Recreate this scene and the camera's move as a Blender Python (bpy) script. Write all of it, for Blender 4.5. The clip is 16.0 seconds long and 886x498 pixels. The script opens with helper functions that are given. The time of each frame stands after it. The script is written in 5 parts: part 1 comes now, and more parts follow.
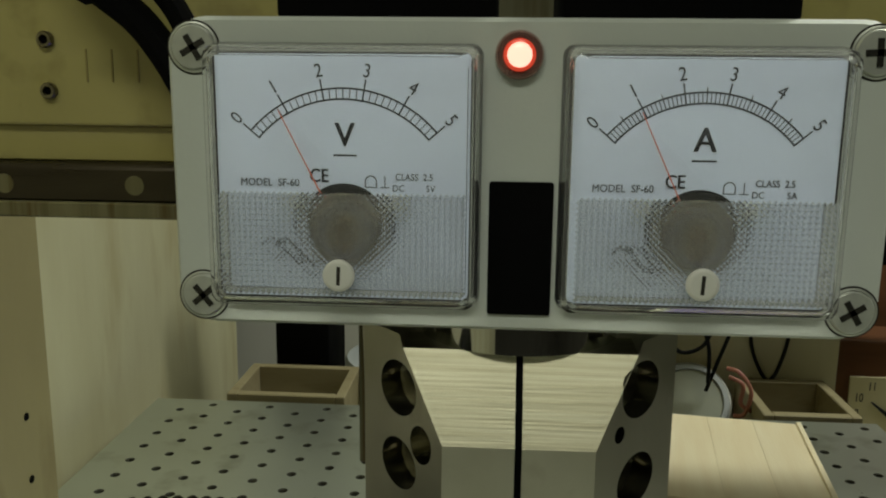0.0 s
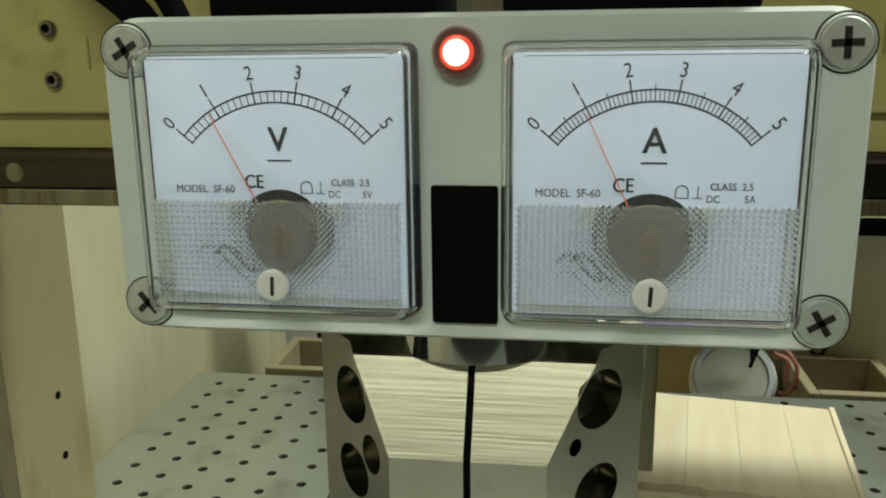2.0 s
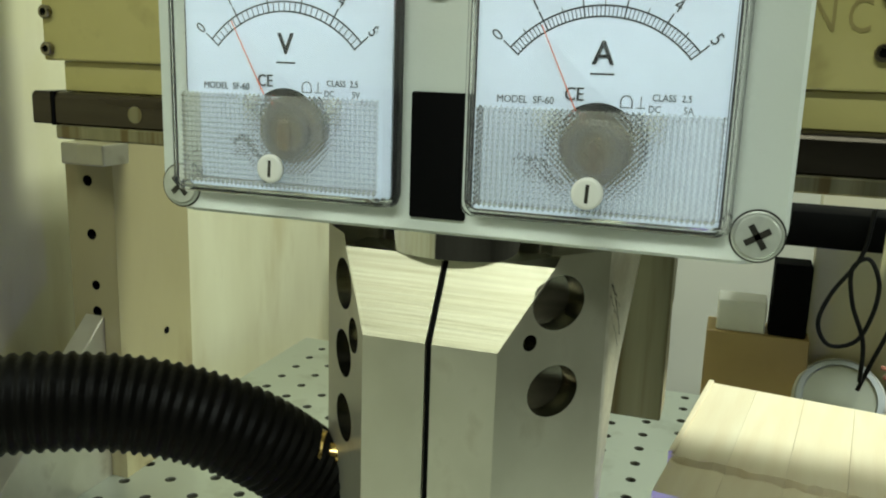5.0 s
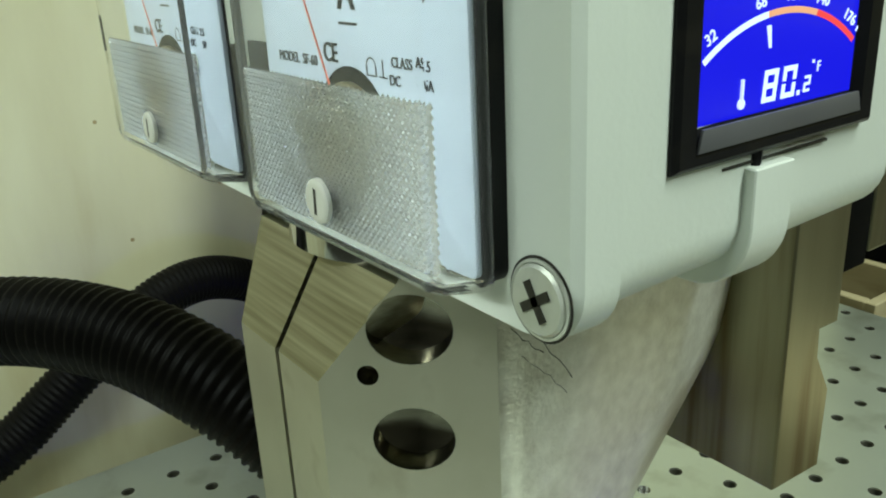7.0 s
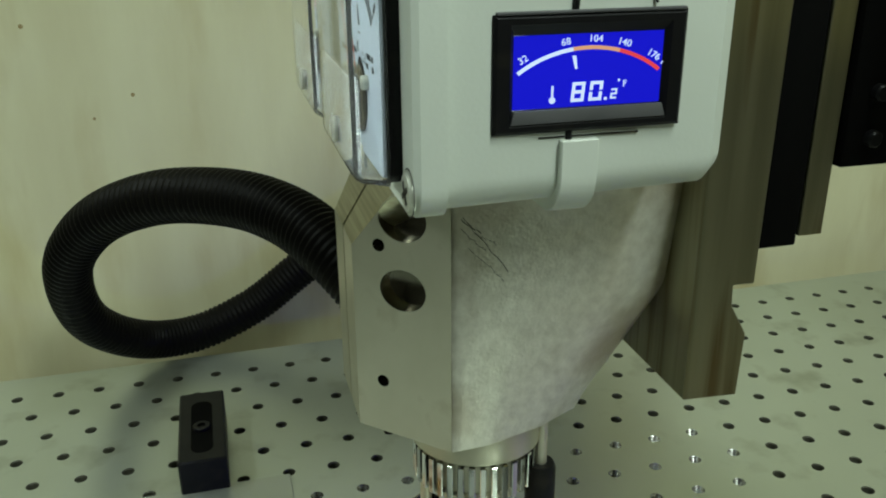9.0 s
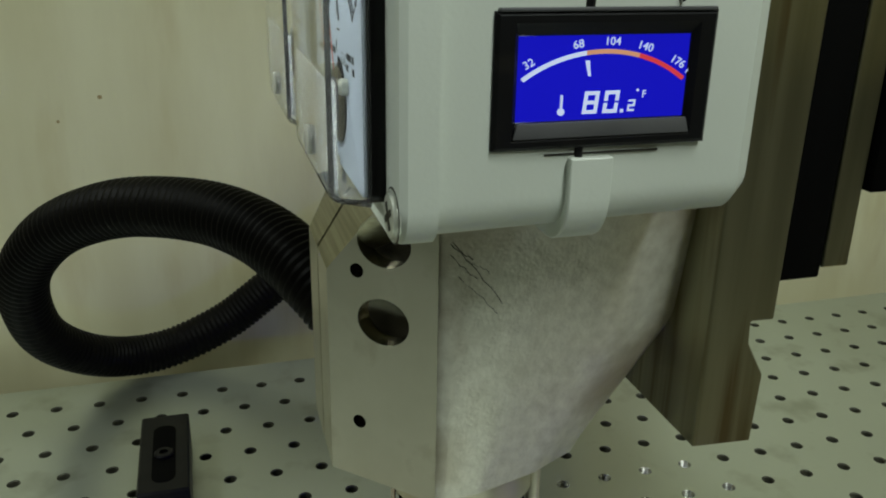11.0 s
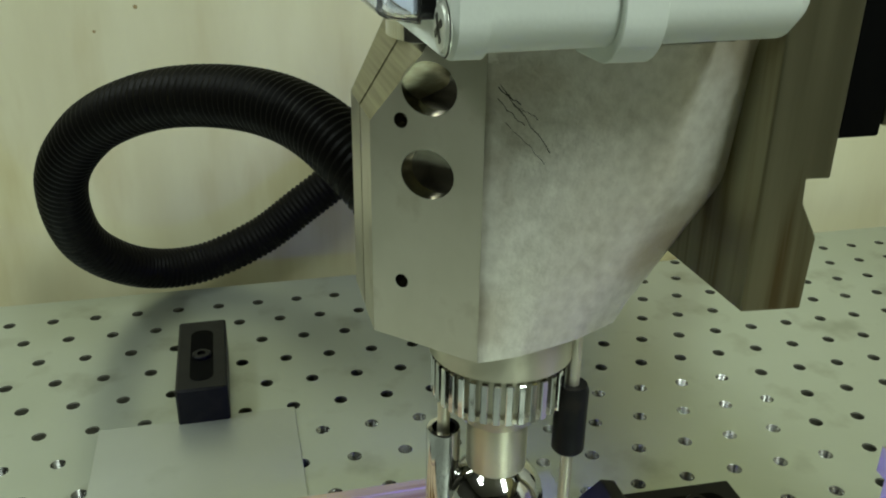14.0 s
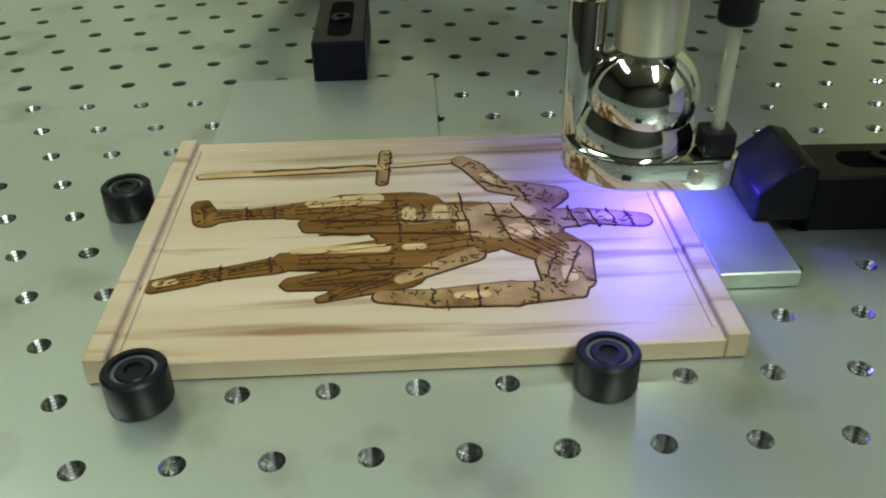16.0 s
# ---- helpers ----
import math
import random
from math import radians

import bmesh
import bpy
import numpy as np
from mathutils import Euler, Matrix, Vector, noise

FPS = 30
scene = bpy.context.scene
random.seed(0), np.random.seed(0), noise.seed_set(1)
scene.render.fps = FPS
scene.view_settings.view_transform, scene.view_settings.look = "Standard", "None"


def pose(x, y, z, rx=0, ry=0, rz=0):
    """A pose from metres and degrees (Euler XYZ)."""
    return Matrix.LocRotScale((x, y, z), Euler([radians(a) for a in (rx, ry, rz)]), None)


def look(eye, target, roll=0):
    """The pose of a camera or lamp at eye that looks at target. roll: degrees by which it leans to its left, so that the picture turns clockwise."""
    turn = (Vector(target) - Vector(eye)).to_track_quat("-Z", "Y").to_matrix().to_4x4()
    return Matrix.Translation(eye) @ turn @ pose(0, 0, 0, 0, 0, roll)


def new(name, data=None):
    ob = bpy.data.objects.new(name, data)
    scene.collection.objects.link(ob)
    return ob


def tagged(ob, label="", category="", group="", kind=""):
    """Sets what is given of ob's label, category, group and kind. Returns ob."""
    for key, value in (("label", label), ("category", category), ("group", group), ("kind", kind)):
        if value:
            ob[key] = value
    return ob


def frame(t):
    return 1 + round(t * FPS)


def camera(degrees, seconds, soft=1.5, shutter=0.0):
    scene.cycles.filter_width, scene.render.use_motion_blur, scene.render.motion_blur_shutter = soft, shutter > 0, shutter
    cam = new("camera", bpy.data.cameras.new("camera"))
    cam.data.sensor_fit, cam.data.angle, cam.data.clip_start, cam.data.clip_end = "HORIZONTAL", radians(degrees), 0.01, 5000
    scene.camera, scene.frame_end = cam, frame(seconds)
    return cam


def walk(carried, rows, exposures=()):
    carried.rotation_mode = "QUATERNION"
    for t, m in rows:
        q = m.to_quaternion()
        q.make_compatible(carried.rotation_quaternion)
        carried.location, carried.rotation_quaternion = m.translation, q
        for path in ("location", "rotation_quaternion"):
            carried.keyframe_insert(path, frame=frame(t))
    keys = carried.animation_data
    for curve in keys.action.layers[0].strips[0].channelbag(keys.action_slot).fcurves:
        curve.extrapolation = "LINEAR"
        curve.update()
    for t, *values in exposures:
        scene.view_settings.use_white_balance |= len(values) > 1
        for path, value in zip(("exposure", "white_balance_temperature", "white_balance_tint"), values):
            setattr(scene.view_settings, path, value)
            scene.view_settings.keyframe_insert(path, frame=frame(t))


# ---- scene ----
EXPO = [
    (0.0, -1.15, 7150, 18), (1.0, -1.1, 6900, 20), (1.5, -0.96, 6900, 22), (2.0, -0.46, 6800, 18), (3.0, -0.5, 6700, 15), (4.0, -0.1, 6600, 12),
    (6.3, 0.1, 6500, 10), (7.5, -0.02, 6350, 8), (9.0, -0.42, 6400, 8), (11.5, -0.82, 6500, 18), (12.5, -0.87, 6500, 20), (13.0, -0.74, 6500, 18),
    (13.4, -0.35, 6450, 14), (14.0, -0.2, 6400, 12), (15.0, -0.32, 6250, 9), (15.5, -0.4, 6250, 9), (16.0, -0.28, 6300, 10),
]
LENS = 54.6
cam = camera(LENS, 16.0, soft=2.0)
PATH = [
    (0.0, (-0.0030, -0.1917, 0.2843), (-0.0368, 0.2977, 0.1875), 0.60),
    (0.5, (-0.0092, -0.1865, 0.2950), (-0.0335, 0.2972, 0.1706), 0.19),
    (1.0, (-0.0170, -0.1847, 0.2902), (-0.0200, 0.3028, 0.1794), 0.23),
    (1.5, (-0.0017, -0.1818, 0.2931), (-0.0299, 0.3029, 0.1738), -0.22),
    (2.0, (0.0227, -0.1792, 0.2917), (-0.0478, 0.3018, 0.1747), -0.72),
    (2.5, (0.0342, -0.1809, 0.2897), (-0.0493, 0.2993, 0.1779), -0.73),
    (3.0, (0.0453, -0.1852, 0.2908), (-0.0523, 0.2914, 0.1756), -0.82),
    (3.5, (0.0574, -0.1910, 0.2858), (-0.0555, 0.2844, 0.1798), -0.25),
    (4.0, (0.0694, -0.1981, 0.2835), (-0.0643, 0.2708, 0.1728), 0.34),
    (4.2, (0.0654, -0.2011, 0.2793), (-0.0671, 0.2692, 0.1734), 0.69),
    (6.3, (0.1188, -0.1240, 0.2667), (-0.2007, 0.2256, 0.1064), -0.59),
    (6.5, (0.1343, -0.0971, 0.2693), (-0.2217, 0.2105, 0.1001), -2.51),
    (7.0, (0.1517, -0.0689, 0.2792), (-0.2322, 0.2015, 0.1074), -2.84),
    (7.5, (0.1898, -0.0678, 0.2887), (-0.2169, 0.1690, 0.1196), -1.58),
    (8.0, (0.2251, -0.0519, 0.2915), (-0.2146, 0.1150, 0.1218), -1.23),
    (8.5, (0.2484, -0.0471, 0.2898), (-0.2034, 0.0800, 0.1176), -1.07),
    (9.0, (0.2667, -0.0424, 0.2964), (-0.1834, 0.0768, 0.1141), -0.43),
    (11.5, (0.2232, -0.0369, 0.2883), (-0.2239, 0.1016, 0.1126), 1.83),
    (12.0, (0.2055, -0.0363, 0.2871), (-0.2368, 0.1136, 0.1087), 2.38),
    (12.5, (0.1951, -0.0329, 0.2888), (-0.2450, 0.1176, 0.1053), 2.32),
    (13.0, (0.2107, -0.0347, 0.2848), (-0.2382, 0.1107, 0.1192), 1.02),
    (13.5, (0.2369, -0.0397, 0.2673), (-0.2212, 0.0920, 0.1164), 1.94),
    (14.0, (0.2441, -0.0423, 0.2620), (-0.2002, 0.0705, 0.0625), 0.85),
    (14.5, (0.2686, -0.0659, 0.2362), (-0.1673, 0.0488, 0.0199), 3.00),
    (15.0, (0.2537, -0.0566, 0.1945), (-0.1792, 0.0183, -0.0443), 1.86),
    (15.5, (0.2592, -0.0363, 0.1709), (-0.1677, -0.0130, -0.0885), -1.62),
    (16.0, (0.2573, -0.0349, 0.1666), (-0.1590, -0.0194, -0.1099), -1.00),
]
walk(cam, [(t, look(e, g, r)) for t, e, g, r in PATH], EXPO)

# ---- world and light ----
world = bpy.data.worlds.new("room_air")
world.use_nodes = True
scene.world = world
world.node_tree.nodes["Background"].inputs[0].default_value = (0.75, 0.85, 0.65, 1)
world.node_tree.nodes["Background"].inputs[1].default_value = 0.006

BED = 289.7          # bed top below the pilot lamp, mm


def V(x, y, z):
    """Millimetres from the pilot lamp to world metres (bed top is z = 0)."""
    return Vector((x / 1000, y / 1000, (z + BED) / 1000))


def area(name, at, aim, sx, sy, power, colour):
    d = bpy.data.lights.new(name, "AREA")
    d.shape, d.size, d.size_y, d.energy, d.color = "RECTANGLE", sx, sy, power, colour
    ob = new(name, d)
    ob.matrix_world = look(at, aim)
    return ob


TUBE = (0.87, 1.0, 0.90)
area("tube_light", (0.95, 0.42, 1.53), (0.75, 0.40, 0), 0.25, 1.2, 49, TUBE)
area("tube_light", (-0.1, -1.1, 1.53), (-0.1, -0.9, 0), 1.2, 0.25, 29, TUBE)


# ---- materials ----
def mat(name, col, col2=None, rough=0.5, metal=0.0, scale=40, mix=0.5, bump=0.0, bscale=200, stretch=(1, 1, 1),
        emit=None, strength=0.0, trans=0.0, spec=0.5, detail=6, rvar=0.1, coat=0.0, island=0.0, ior=1.45, stain=None):
    m = bpy.data.materials.new(name)
    m.use_nodes = True
    nt = m.node_tree
    N, L = nt.nodes, nt.links
    b = N["Principled BSDF"]
    tc = N.new("ShaderNodeTexCoord")
    mp = N.new("ShaderNodeMapping")
    mp.inputs["Scale"].default_value = stretch
    L.new(tc.outputs["Object"], mp.inputs[0])
    n1 = N.new("ShaderNodeTexNoise")
    n1.inputs["Scale"].default_value, n1.inputs["Detail"].default_value = scale, detail
    L.new(mp.outputs[0], n1.inputs["Vector"])
    r = N.new("ShaderNodeValToRGB")
    c2 = col2 or tuple(v * 0.85 for v in col)
    r.color_ramp.elements[0].position, r.color_ramp.elements[1].position = 0.5 - mix / 2, 0.5 + mix / 2
    r.color_ramp.elements[0].color, r.color_ramp.elements[1].color = (*c2, 1), (*col, 1)
    L.new(n1.outputs[0], r.inputs[0])
    out = r.outputs[0]
    if stain:
        n3 = N.new("ShaderNodeTexNoise")
        n3.inputs["Scale"].default_value, n3.inputs["Detail"].default_value = stain[0], 4
        L.new(mp.outputs[0], n3.inputs["Vector"])
        r3 = N.new("ShaderNodeValToRGB")
        r3.color_ramp.elements[0].position, r3.color_ramp.elements[1].position = stain[1], stain[1] + 0.15
        L.new(n3.outputs[0], r3.inputs[0])
        mx = N.new("ShaderNodeMixRGB")
        mx.inputs[2].default_value = (*stain[2], 1)
        mul = N.new("ShaderNodeMath")
        mul.operation = "MULTIPLY"
        mul.inputs[1].default_value = stain[3]
        L.new(r3.outputs[0], mul.inputs[0])
        L.new(mul.outputs[0], mx.inputs[0])
        L.new(out, mx.inputs[1])
        out = mx.outputs[0]
    if island:
        oi = N.new("ShaderNodeObjectInfo")
        hs = N.new("ShaderNodeHueSaturation")
        mr = N.new("ShaderNodeMapRange")
        mr.inputs[3].default_value, mr.inputs[4].default_value = 1 - island, 1 + island
        L.new(oi.outputs["Random"], mr.inputs[0])
        L.new(mr.outputs[0], hs.inputs["Value"])
        L.new(out, hs.inputs["Color"])
        out = hs.outputs[0]
    L.new(out, b.inputs["Base Color"])
    mr2 = N.new("ShaderNodeMapRange")
    mr2.inputs[3].default_value, mr2.inputs[4].default_value = max(0.02, rough - rvar), min(1, rough + rvar)
    L.new(n1.outputs[0], mr2.inputs[0])
    L.new(mr2.outputs[0], b.inputs["Roughness"])
    b.inputs["Metallic"].default_value = metal
    b.inputs["Specular IOR Level"].default_value = spec
    b.inputs["IOR"].default_value = ior
    b.inputs["Transmission Weight"].default_value = trans
    b.inputs["Coat Weight"].default_value = coat
    if emit:
        b.inputs["Emission Color"].default_value, b.inputs["Emission Strength"].default_value = (*emit, 1), strength
    if bump:
        n2 = N.new("ShaderNodeTexNoise")
        n2.inputs["Scale"].default_value, n2.inputs["Detail"].default_value = bscale, 5
        L.new(mp.outputs[0], n2.inputs["Vector"])
        bp = N.new("ShaderNodeBump")
        bp.inputs["Strength"].default_value, bp.inputs["Distance"].default_value = bump, 0.001
        L.new(n2.outputs[0], bp.inputs["Height"])
        L.new(bp.outputs[0], b.inputs["Normal"])
    return m


M_ABS = mat("abs_case", (0.62, 0.66, 0.60), (0.585, 0.625, 0.56), 0.42, bump=0.05, bscale=900, scale=25, stain=(60, 0.66, (0.47, 0.47, 0.39), 0.25))
M_DIAL = mat("dial_card", (0.56, 0.64, 0.77), (0.53, 0.61, 0.75), 0.6, scale=15)
M_INK = mat("printing_ink", (0.025, 0.03, 0.04), rough=0.6)
M_RED = mat("needle_red", (0.75, 0.16, 0.10), rough=0.5)
M_CLEAR = mat("clear_plastic", (1.0, 1.0, 1.0), (0.98, 0.99, 0.98), 0.04, trans=0.97, rvar=0.01, ior=1.12, coat=0.2)
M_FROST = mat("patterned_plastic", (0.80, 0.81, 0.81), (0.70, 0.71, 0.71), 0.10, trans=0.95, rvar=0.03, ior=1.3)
# darker copy of the same plastic: facet shade put into the colour
M_FROST_SHADE = mat("patterned_plastic_shade", (0.44, 0.45, 0.45), (0.32, 0.33, 0.33), 0.2, trans=0.72, rvar=0.05, ior=1.3)
# darker than the drilled face: shade inside the bores is put into the colour
M_BORE = mat("shaded_bore", (0.40, 0.38, 0.31), (0.16, 0.15, 0.11), 0.2, 1.0, scale=60, stretch=(1, 1, 6))
M_BLACK = mat("black_plastic", (0.005, 0.005, 0.0055), (0.009, 0.009, 0.010), 0.40, scale=80, spec=0.2, stain=(90, 0.6, (0.02, 0.018, 0.014), 0.6))
M_MATTE = mat("matte_black", (0.003, 0.003, 0.003), rough=0.85, spec=0.08)
M_RUBBER = mat("hose_rubber", (0.0025, 0.0023, 0.002), (0.0045, 0.004, 0.0033), 0.45, scale=60, spec=0.08, bump=0.2, bscale=500)
M_CHROME = mat("chrome", (0.66, 0.66, 0.64), (0.6, 0.6, 0.58), 0.07, 1.0, rvar=0.04, scale=30)
M_SCREW = mat("zinc_screw", (0.62, 0.64, 0.56), (0.5, 0.52, 0.46), 0.4, 0.4, scale=300, stain=(150, 0.5, (0.3, 0.32, 0.25), 0.4))
M_SLOT = mat("screw_recess", (0.055, 0.05, 0.04), (0.03, 0.03, 0.025), 0.5, 0.6, scale=400)
M_MILL = mat("milled_aluminium", (0.41, 0.39, 0.28), (0.20, 0.185, 0.12), 0.42, 0.95, scale=34, stretch=(0.6, 9, 26), mix=0.5, bump=0.10, bscale=60)
M_ALU = mat("machined_aluminium", (0.65, 0.625, 0.50), (0.57, 0.545, 0.42), 0.34, 0.78, scale=70, stretch=(1, 1, 0.8), bump=0.05, bscale=400, stain=(70, 0.60, (0.38, 0.34, 0.22), 0.55))
M_CAST = mat("blasted_aluminium", (0.80, 0.785, 0.69), (0.60, 0.58, 0.49), 0.38, 0.55, scale=260, mix=0.45, bump=0.24, bscale=900, stain=(18, 0.50, (0.34, 0.28, 0.17), 0.75), rvar=0.16)
M_STEEL = mat("aged_steel_plate", (0.33, 0.31, 0.20), (0.19, 0.175, 0.10), 0.34, 0.85, scale=16, stretch=(7, 7, 0.35), mix=0.5, stain=(22, 0.50, (0.13, 0.085, 0.03), 0.75))
M_BRASSY = mat("olive_painted_beam", (0.49, 0.435, 0.17), (0.39, 0.34, 0.115), 0.42, 0.05, scale=14, mix=0.6, bump=0.1, bscale=260, stain=(30, 0.56, (0.23, 0.18, 0.06), 0.6), spec=0.35)
M_LEG = mat("olive_brown_leg", (0.40, 0.35, 0.175), (0.30, 0.255, 0.12), 0.45, 0.1, scale=14, stretch=(1, 1, 0.4), mix=0.6, bump=0.1, bscale=260, stain=(24, 0.55, (0.20, 0.15, 0.06), 0.6))
# crate plywood darkened to olive brown; the shade it stands in is this colour
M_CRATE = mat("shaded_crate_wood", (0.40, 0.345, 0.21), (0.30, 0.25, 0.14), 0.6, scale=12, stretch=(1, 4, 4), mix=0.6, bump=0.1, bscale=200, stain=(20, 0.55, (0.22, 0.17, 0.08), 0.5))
M_KNOT = mat("plywood_knot", (0.34, 0.26, 0.12), (0.24, 0.17, 0.07), 0.6, scale=200)
M_RAIL = mat("dark_steel_rail", (0.10, 0.085, 0.065), (0.05, 0.042, 0.032), 0.3, 1.0, scale=20, stretch=(0.6, 4, 4), mix=0.6)
M_BED = mat("tooling_plate", (0.58, 0.625, 0.55), (0.46, 0.50, 0.43), 0.34, 0.76, scale=9, mix=0.7, bump=0.06, bscale=350, stain=(26, 0.56, (0.30, 0.31, 0.24), 0.6), rvar=0.14)
M_HOLE = mat("tapped_thread", (0.40, 0.41, 0.38), (0.25, 0.25, 0.23), 0.25, 1.0, scale=300)
M_PLY = mat("plywood_wall", (0.655, 0.635, 0.43), (0.55, 0.515, 0.32), 0.5, scale=9, stretch=(3, 3, 0.8), mix=0.55, bump=0.08, bscale=120, stain=(7, 0.54, (0.44, 0.37, 0.18), 0.55), spec=0.35)
M_PINE = mat("pale_pine", (0.84, 0.76, 0.55), (0.75, 0.63, 0.41), 0.5, scale=16, stretch=(7, 0.7, 7), mix=0.5, bump=0.12, bscale=150, island=0.05)
M_PLAQUE = mat("plaque_wood", (0.53, 0.425, 0.285), (0.43, 0.32, 0.195), 0.5, scale=10, stretch=(8, 0.5, 8), mix=0.4, bump=0.1, bscale=200, stain=(18, 0.55, (0.20, 0.105, 0.035), 0.85))
M_BURN = mat("laser_burn", (0.21, 0.108, 0.026), (0.095, 0.043, 0.009), 0.8, scale=22, stretch=(7, 1, 7), mix=0.5, bump=0.3, bscale=500, spec=0.05)
M_BURN2 = mat("light_laser_burn", (0.58, 0.42, 0.20), (0.34, 0.20, 0.065), 0.6, scale=60, stretch=(4, 1, 4), mix=0.4, bump=0.2, bscale=500, spec=0.2)
M_CHAR = mat("charred_line", (0.03, 0.013, 0.005), (0.06, 0.026, 0.008), 0.7, scale=150, mix=0.5, spec=0.2)
M_CARVE = mat("mottled_burn", (0.42, 0.275, 0.12), (0.13, 0.064, 0.018), 0.7, scale=90, mix=0.45, detail=6, bump=0.4, bscale=300, spec=0.1)
M_DKWOOD = mat("red_brown_wood", (0.20, 0.085, 0.04), (0.11, 0.045, 0.02), 0.4, scale=12, stretch=(1, 1, 5), mix=0.6)
M_BRASS = mat("brass", (0.72, 0.50, 0.18), (0.55, 0.36, 0.12), 0.25, 1.0, scale=40)
M_WHITE = mat("white_plastic", (0.80, 0.80, 0.74), (0.74, 0.74, 0.68), 0.4, scale=50)
M_COIL = mat("meter_movement", (0.24, 0.20, 0.11), (0.09, 0.075, 0.045), 0.4, 0.4, scale=160, mix=0.4)
M_GREY = mat("grey_tub", (0.42, 0.45, 0.46), (0.34, 0.37, 0.38), 0.4, scale=20)
M_CEIL = mat("ceiling_paint", (0.6, 0.6, 0.52), (0.55, 0.55, 0.48), 0.8, scale=6)
M_WALLP = mat("room_wall", (0.10, 0.095, 0.075), (0.07, 0.065, 0.05), 0.8, scale=6, bump=0.05)
M_BLUE = mat("lcd_blue", (0.01, 0.01, 0.25), (0.01, 0.01, 0.22), 0.2, emit=(0.004, 0.004, 0.62), strength=1.0, scale=8)
M_LCDW = mat("lcd_white", (0.6, 0.7, 0.9), rough=0.3, emit=(0.62, 0.74, 1.0), strength=0.8)
M_LCDO = mat("lcd_orange", (0.6, 0.3, 0.15), rough=0.3, emit=(0.75, 0.36, 0.2), strength=0.7)
M_LCDR = mat("lcd_red", (0.6, 0.05, 0.05), rough=0.3, emit=(0.85, 0.06, 0.06), strength=0.7)
M_LED = mat("pilot_lamp_lens", (0.9, 0.2, 0.1), rough=0.2, emit=(1.0, 0.46, 0.36), strength=4.0)
M_REDCAP = mat("pilot_lamp_rim", (0.45, 0.05, 0.03), rough=0.25, emit=(1.0, 0.10, 0.05), strength=1.0)
M_BOLT = mat("dull_bolt", (0.30, 0.27, 0.19), (0.18, 0.16, 0.11), 0.3, 1.0, scale=200)
M_CUT = mat("engraved_cut", (0.26, 0.21, 0.07), (0.36, 0.30, 0.12), 0.35, 0.2)
M_CREAM = mat("cream_clock_face", (0.78, 0.72, 0.48), (0.72, 0.66, 0.43), 0.5, scale=20)
M_CARD = mat("cardboard", (0.50, 0.37, 0.18), (0.44, 0.32, 0.15), 0.7, scale=30)
M_SPACER = mat("pale_plate", (0.50, 0.53, 0.46), (0.43, 0.455, 0.385), 0.42, 0.65, scale=12, stain=(30, 0.60, (0.36, 0.37, 0.29), 0.5))
# shade deep in the bed's tapped holes, put into the colour
M_HOLE_SHADE = mat("hole_shade", (0.085, 0.085, 0.06), (0.05, 0.05, 0.035), 0.5, 0.3, scale=200)
M_PANEL = mat("pale_panel", (0.80, 0.76, 0.60), (0.72, 0.67, 0.50), 0.5, scale=9, stretch=(4, 4, 0.6), mix=0.6, bump=0.06, bscale=120, stain=(6, 0.6, (0.58, 0.50, 0.32), 0.4))
M_BEZ = mat("bezel_grey", (0.10, 0.10, 0.105), (0.075, 0.075, 0.08), 0.32, scale=60)

# ---- mesh helpers (all in millimetres) ----
def root(ob):
    while ob.parent:
        ob = ob.parent
    return ob


def finish(bm, name, material, base, smooth=None):
    bmesh.ops.recalc_face_normals(bm, faces=bm.faces[:])
    bmesh.ops.transform(bm, matrix=Matrix.Translation(-base), verts=bm.verts[:])
    me = bpy.data.meshes.new(name)
    bm.to_mesh(me)
    bm.free()
    mats = material if isinstance(material, (list, tuple)) else [material]
    for m in mats:
        me.materials.append(m)
    if smooth is not None:
        for p in me.polygons:
            p.use_smooth = True
        me.set_sharp_from_angle(angle=radians(smooth))
    return me


def thing(name, at, label, category, group="", kind=""):
    ob = new(name)
    ob.empty_display_size = 0.01
    ob.location = V(*at)
    return tagged(ob, label, category, group, kind)


def single(name, bm, material, at, label, category, group="", kind="", smooth=35):
    ob = new(name, finish(bm, name, material, V(*at), smooth))
    ob.location = V(*at)
    return tagged(ob, label, category, group, kind)


def part(name, bm, material, parent, label="", smooth=35):
    ob = new(name, finish(bm, name, material, root(parent).location.copy(), smooth))
    ob.parent = parent
    return tagged(ob, label)


def poly_prism(bm, pts, a0, a1, axis="y", bevel=0.0, segs=2):
    """A polygon of (u, v) pairs pushed from a0 to a1 along an axis; u, v are the other two axes in x, y, z order."""
    def at(u, v, a):
        return V(a, u, v) if axis == "x" else V(u, a, v) if axis == "y" else V(u, v, a)
    lo = [bm.verts.new(at(u, v, a0)) for u, v in pts]
    hi = [bm.verts.new(at(u, v, a1)) for u, v in pts]
    fs = [bm.faces.new(lo), bm.faces.new(hi)]
    n = len(pts)
    for i in range(n):
        fs.append(bm.faces.new((lo[i], lo[(i + 1) % n], hi[(i + 1) % n], hi[i])))
    bmesh.ops.recalc_face_normals(bm, faces=fs)
    if bevel:
        es = list({e for f in fs for e in f.edges})
        bmesh.ops.bevel(bm, geom=es, offset=bevel / 1000, segments=segs, affect="EDGES", profile=0.5, clamp_overlap=True)
    return bm


def box(bm, x0, x1, y0, y1, z0, z1, bevel=0.0, segs=2):
    return poly_prism(bm, [(x0, y0), (x1, y0), (x1, y1), (x0, y1)], z0, z1, "z", bevel, segs)


